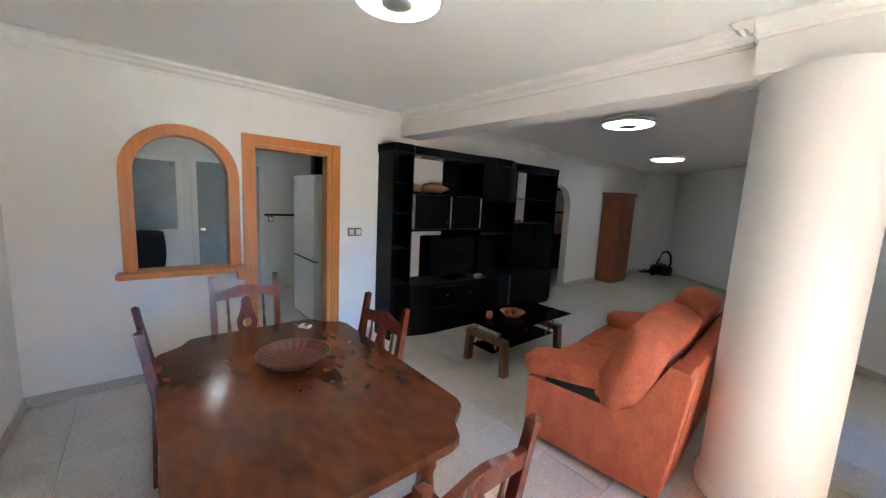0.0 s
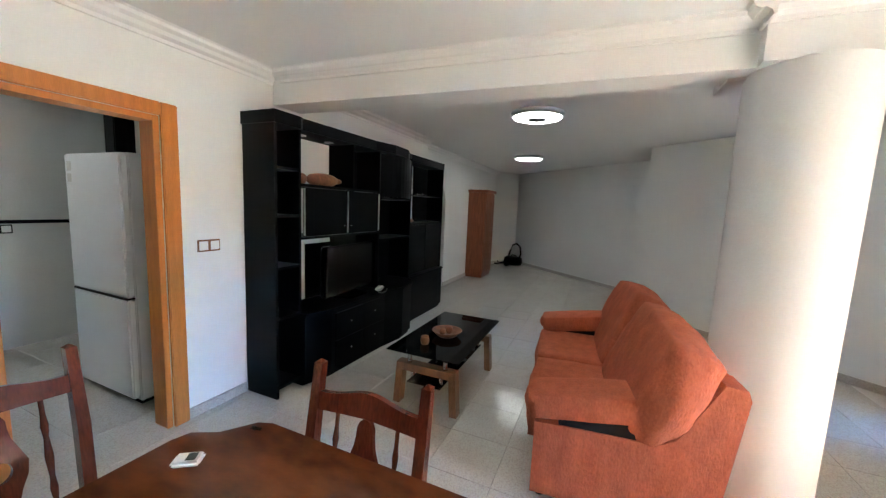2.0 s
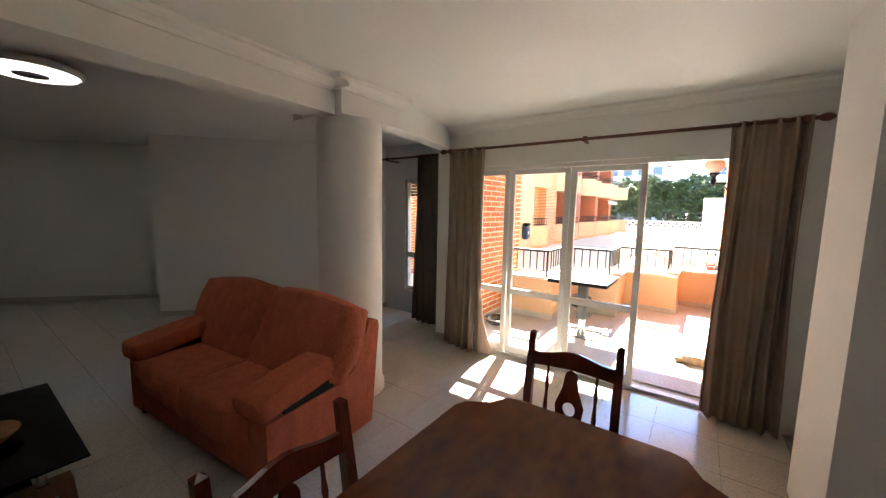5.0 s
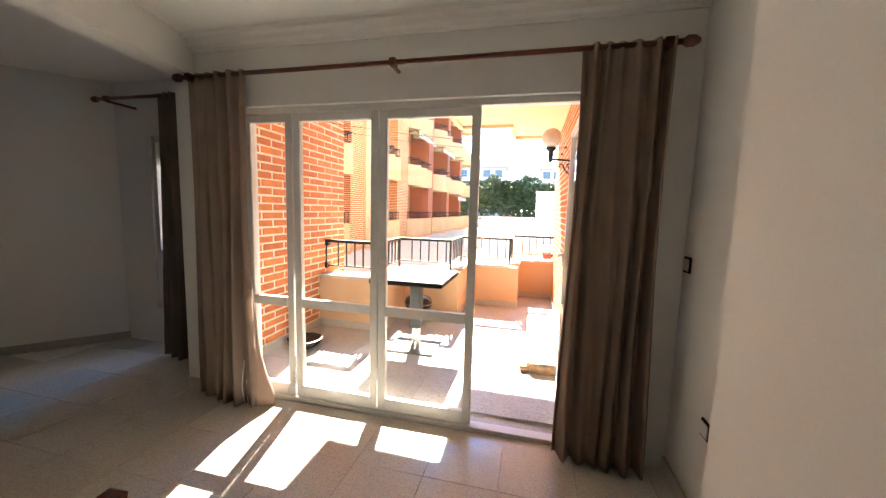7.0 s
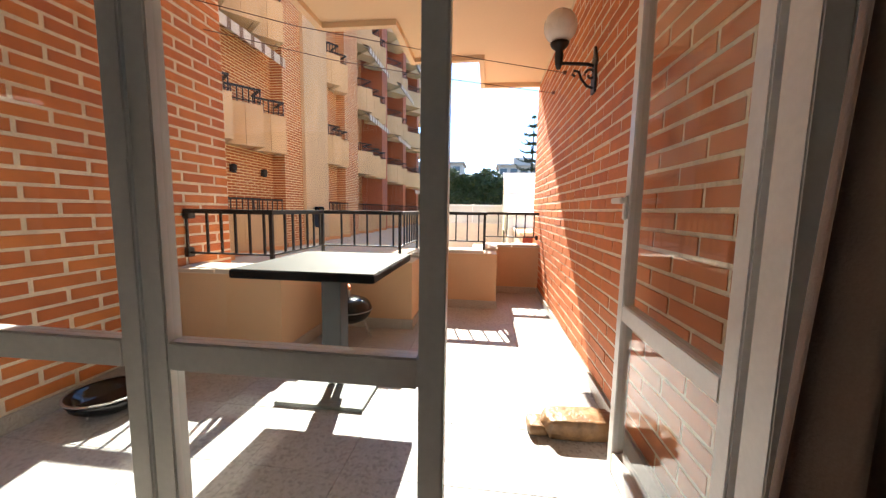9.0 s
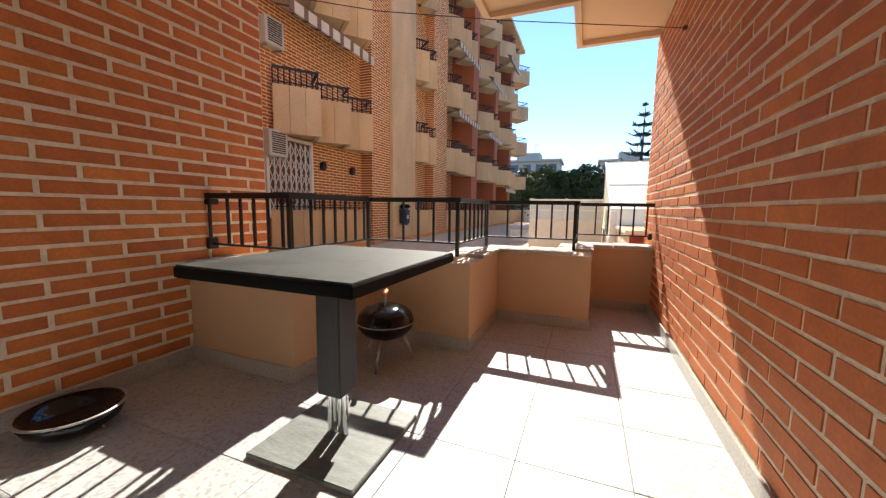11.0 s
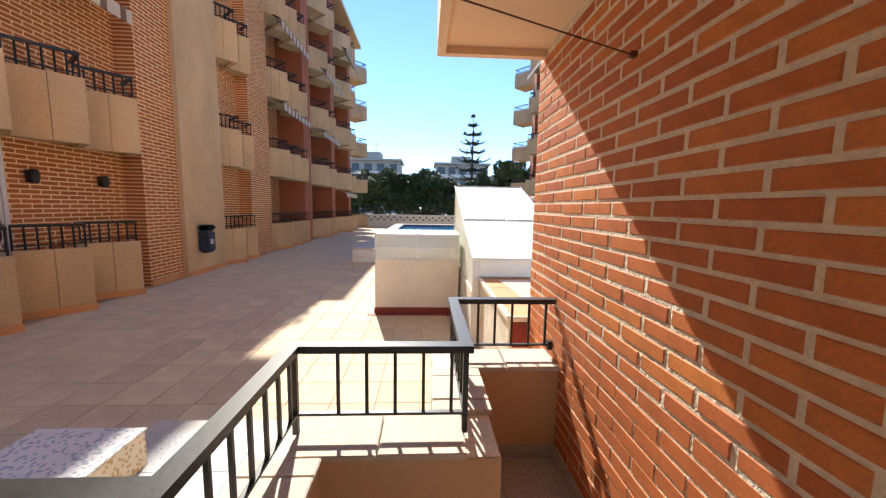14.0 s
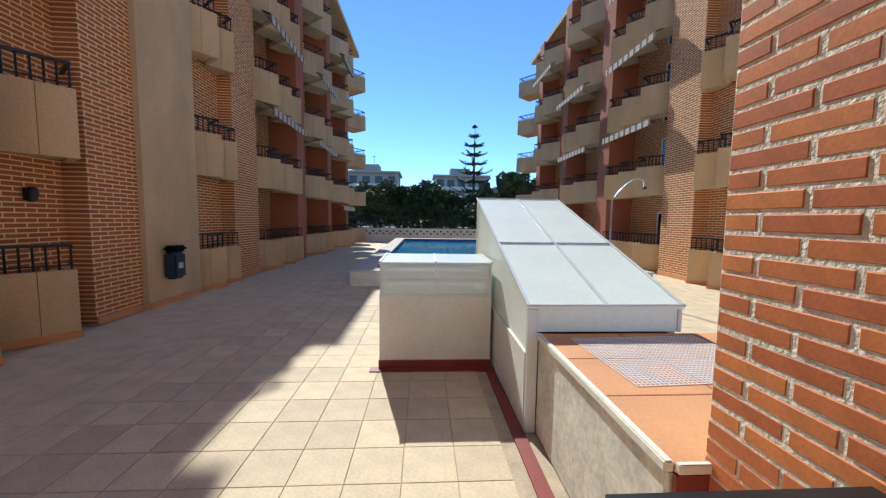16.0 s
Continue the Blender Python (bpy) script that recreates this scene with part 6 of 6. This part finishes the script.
box("body", 0.0, 0.24, -0.19, 0.19, 0.0, 0.56, M["blue_bin"], binn, bevel=0.05)
box("lid", 0.0, 0.27, -0.21, 0.21, 0.565, 0.70, M["tv"], binn, bevel=0.05)
box("notice", 0.2405, 0.244, -0.07, 0.07, 0.22, 0.34, M["ac"], binn)


# ---- the end of the court: wall, fence, trees, far houses, conifer ----
endw = structure(box("wall_court_end", -8.0, 12.0, 33.2, 33.5, GZ - 0.3, 0.92, M["white_render"]), "white court end wall with a row of pierced blocks")
boxes("pierced_block", [(-7.9 + 0.28 * i, -7.74 + 0.28 * i, 33.185, 33.199, 0.42 + 0.2 * (i % 2), 0.54 + 0.2 * (i % 2)) for i in range(70)], M["dark_glass"], endw)
fence = thing("court_fence", (0, 33.35, 0.92), label="thin dark wire fence on the court end wall", category="fence")
boxes("rail", [(-8, 12, -0.015, 0.015, 0.75, 0.78), (-8, 12, -0.012, 0.012, 0.3, 0.32)] + [(-8 + 1.6 * i, -7.96 + 1.6 * i, -0.02, 0.02, 0, 0.78) for i in range(13)], M["black_metal"], fence)


def leaf_cloud(bm, rnd, centre, r, count, size):
    """Many small crossed leaf clumps in an uneven ball."""
    c = Vector(centre)
    for _ in range(count):
        d = Vector((rnd.gauss(0, 1), rnd.gauss(0, 1), rnd.gauss(0, 1))).normalized()
        p = c + Vector((d.x * r[0], d.y * r[1], d.z * r[2])) * rnd.uniform(0.45, 1.05) ** 0.6
        s = size * rnd.uniform(0.5, 1.3)
        u = Vector((rnd.uniform(-1, 1), rnd.uniform(-1, 1), rnd.uniform(-0.5, 0.7))).normalized()
        w = u.cross(Vector((rnd.uniform(-1, 1), rnd.uniform(-1, 1), rnd.uniform(-1, 1)))).normalized()
        v = [bm.verts.new(p + u * s * a + w * s * b) for a, b in ((-1, -0.15), (0, -0.55), (1, 0.1), (0.1, 0.55))]
        bm.faces.new(v)


def broadleaf(x, y, h, spread, seed, leafmat):
    rnd = random.Random(seed)
    t = thing("tree", (x, y, GZ), label="bushy dark green tree behind the court wall", category="tree", group="trees behind the court wall")
    bm = bmesh.new()
    add_tube(bm, [(0, 0, -0.3), (0.1, 0, h * 0.3), (0.05, 0.1, h * 0.6), (0.0, 0.1, h * 0.85)], [0.22, 0.17, 0.11, 0.03], 8)
    tips = []
    for i in range(7):
        a = rnd.uniform(0, 6.28)
        e = Vector((math.cos(a) * spread * rnd.uniform(0.4, 0.8), math.sin(a) * spread * 0.6 * rnd.uniform(0.4, 0.8), h * rnd.uniform(0.5, 0.9)))
        add_tube(bm, [(0.05, 0, h * rnd.uniform(0.25, 0.5)), tuple(e * 0.6 + Vector((0, 0, 0.2))), tuple(e)], [0.09, 0.06, 0.02], 6)
        tips.append(e)
    finish(bm, "trunk", M["trunk"], t, smooth=True)
    bm = bmesh.new()
    for e in tips + [Vector((0, 0, h * 0.85)), Vector((spread * 0.3, 0, h * 0.55)), Vector((-spread * 0.3, 0, h * 0.5))]:
        for _ in range(3):
            q = e + Vector((rnd.uniform(-0.7, 0.7), rnd.uniform(-0.5, 0.5), rnd.uniform(-0.5, 0.4)))
            leaf_cloud(bm, rnd, q, (spread * rnd.uniform(0.22, 0.36), spread * 0.3, h * rnd.uniform(0.09, 0.17)), 210, 0.19)
    tagged(finish(bm, "foliage", leafmat, t), kind="stuff")


for i, (x, y, h, s) in enumerate(((-7.2, 37.0, 4.8, 2.2), (-4.6, 36.6, 5.2, 2.3), (-1.9, 37.4, 4.7, 2.2), (0.4, 36.4, 5.4, 2.3), (2.7, 37.2, 4.6, 2.1), (4.9, 37.0, 4.3, 2.0), (7.4, 37.5, 6.3, 2.2), (9.8, 37.4, 6.6, 2.4), (12.5, 38, 6.0, 2.4), (-10.0, 38.0, 5.5, 2.5))):
    broadleaf(x, y, h, s, 40 + i, M["leaf_b"] if i in (0, 1, 6) else M["leaf"])


hedge = thing("hedge", (0, 35.0, GZ), label="dense dark green hedge behind the court fence", category="hedge")
bm = bmesh.new()
rnd = random.Random(77)
for i in range(46):
    leaf_cloud(bm, rnd, (-11 + 0.5 * i, rnd.uniform(-0.3, 0.3), rnd.uniform(1.2, 2.3)), (0.7, 0.6, rnd.uniform(0.8, 1.2)), 190, 0.17)
tagged(finish(bm, "foliage", M["leaf"], hedge), kind="stuff")
bm = bmesh.new()
for i in range(12):
    add_tube(bm, [(-10.5 + 2.0 * i, 0, -0.3), (-10.4 + 2.0 * i, 0.05, 0.9), (-10.5 + 2.0 * i, 0.1, 2.0)], [0.06, 0.05, 0.02], 6)
finish(bm, "stems", M["trunk"], hedge)


def conifer(x, y, h):
    """A tall tiered conifer: level whorls of drooping boughs, with clear gaps between them."""
    rnd = random.Random(9)
    t = thing("norfolk_pine", (x, y, GZ), label="tall tiered conifer with gaps between its whorls", category="tree")
    bm = bmesh.new()
    add_tube(bm, [(0, 0, 0), (0, 0, h * 0.6), (0.05, 0, h)], [0.22, 0.12, 0.015], 8)
    nb = bmesh.new()
    n = 10
    for k in range(n):
        f = k / (n - 1)
        z = h * (0.26 + 0.71 * f)
        ln = (1 - f) ** 0.75 * 2.75 + 0.2
        for j in range(6):
            a = 2 * math.pi * j / 6 + k * 0.5 + rnd.uniform(-0.1, 0.1)
            l2 = ln * rnd.uniform(0.85, 1.1)
            pts = [(math.cos(a) * l2 * g, math.sin(a) * l2 * g, z - 0.10 * l2 * math.sin(math.pi * g) + 0.16 * l2 * g * g) for g in (0, 0.35, 0.7, 1.0)]
            add_tube(bm, pts, [0.035, 0.025, 0.018, 0.008], 5)
            for _ in range(int(70 * l2) + 14):
                g = rnd.uniform(0.12, 1.0)
                p = Vector((math.cos(a) * l2 * g, math.sin(a) * l2 * g, z - 0.10 * l2 * math.sin(math.pi * g) + 0.16 * l2 * g * g))
                s = 0.30 * (1.1 - 0.5 * g)
                d = Vector((rnd.uniform(-1, 1), rnd.uniform(-1, 1), rnd.uniform(-0.15, 0.6))).normalized()
                w = d.cross(Vector((0, 0, 1))).normalized()
                v = [nb.verts.new(p + d * s * q + w * s * r) for q, r in ((0, -0.2), (1, -0.12), (1, 0.12), (0, 0.2))]
                nb.faces.new(v)
    finish(bm, "trunk", M["trunk"], t, smooth=True)
    tagged(finish(nb, "needles", M["needle"], t), kind="stuff")


conifer(5.25, 41.5, 11.85)


def far_house(x, y, w, h, label):
    t = thing("far_house", (x, y, 0), label=label, category="building")
    box("wall", -w / 2, w / 2, 0, 9, 0, h, M["pale_facade"], t)
    box("roof_slab", -w / 2 - 0.5, w / 2 + 0.5, -0.9, 9, h, h + 0.4, M["pale_facade"], t)
    box("roof_hut", -w * 0.2, w * 0.18, 2, 7, h + 0.41, h + 2.2, M["pale_facade"], t)
    n = int(w / 2.4)
    for f in range(int(h / 3)):
        z = f * 3.0 + (h - int(h / 3) * 3.0)
        box("balcony", -w / 2, w / 2, -0.8, -0.005, z - 0.15, z + 0.75, M["ac"], t)
        for i in range(n):
            xx = -w / 2 + (i + 0.5) * w / n
            box("window", xx - 0.8, xx + 0.8, -0.02, -0.004, z + 0.76, z + 2.4, M["dark_glass"], t)
    boxes("aerial", [(w * 0.1 - 0.04, w * 0.1 + 0.04, 3, 3.08, h + 2.2, h + 4.4), (w * 0.1 - 0.5, w * 0.1 + 0.5, 3, 3.06, h + 4.0, h + 4.06)], M["black_metal"], t)


far_house(-12.4, 82, 13.6, 11.4, "pale far apartment house with balconies")
far_house(8.6, 86, 12, 11.4, "pale far apartment house with balconies")
far_house(24.0, 90, 14, 9.0, "pale far apartment house with balconies")
structure(boxes("backdrop_hedge", [(-60, -14, 44, 46, GZ, 4.0), (16, 60, 44, 46, GZ, 4.0)], M["leaf"]), "distant green hedge")


# ---- pieces: floor tiles, paving, bricks ----
def in_flat(x, y):
    if y < KY - 0.1:
        return (x > -1.75 and y > -7.6) or (x < -4.1 and y > -6.6)
    if y > -0.15:
        return -3.3 < x < -1.7 and y < 0.6
    return x < 1.75 and (y - FAR_A[1]) < 1.10 * (x - FAR_A[0]) + 0.35 and not (x > -6.4 and (y - NEAR_A[1]) > 1.14 * (x - NEAR_A[0]) + 0.6)


tiles(floor, -9.8, 1.7, -7.7, 0.7, 0.40, 0.002, 0.0, M["floor"], in_flat, lambda x, y: x > -5.2 and y > -5.0)
structure(box("trim_threshold", DX0, DX1, -0.20, 0.16, -0.03, 0.0, M["skirting"]), "terrazzo door threshold")
tiles(terrace, -1.70, 1.10, 0.16, 3.96, 0.40, 0.002, TZ, M["terr"], lambda x, y: True, lambda x, y: True)


def in_court(x, y):
    if x > 0.72 and x < 3.0 and y < 9.3:
        return False
    if -0.5 < x < 0.7 and 7.7 < y < 8.4:
        return False
    return not (-1.9 < x < 6.4 and 13.2 < y < 29.8)


tiles(pave, -5.4, 9.0, 2.0, 33.0, 0.40, 0.007, GZ, M["tile_court"], in_court, lambda x, y: -3.0 < x < 1.0 and 4.0 < y < 14, name="paving_tile")
brick_face(wall_r, 1.098, -1, 0.17, 4.53, 0.10, 2.74, lambda y, z: y > 1.4 and z > 0.9)
brick_face(wall_l, -1.708, 1, 0.18, 2.08, 0.10, 2.74, lambda y, z: True)
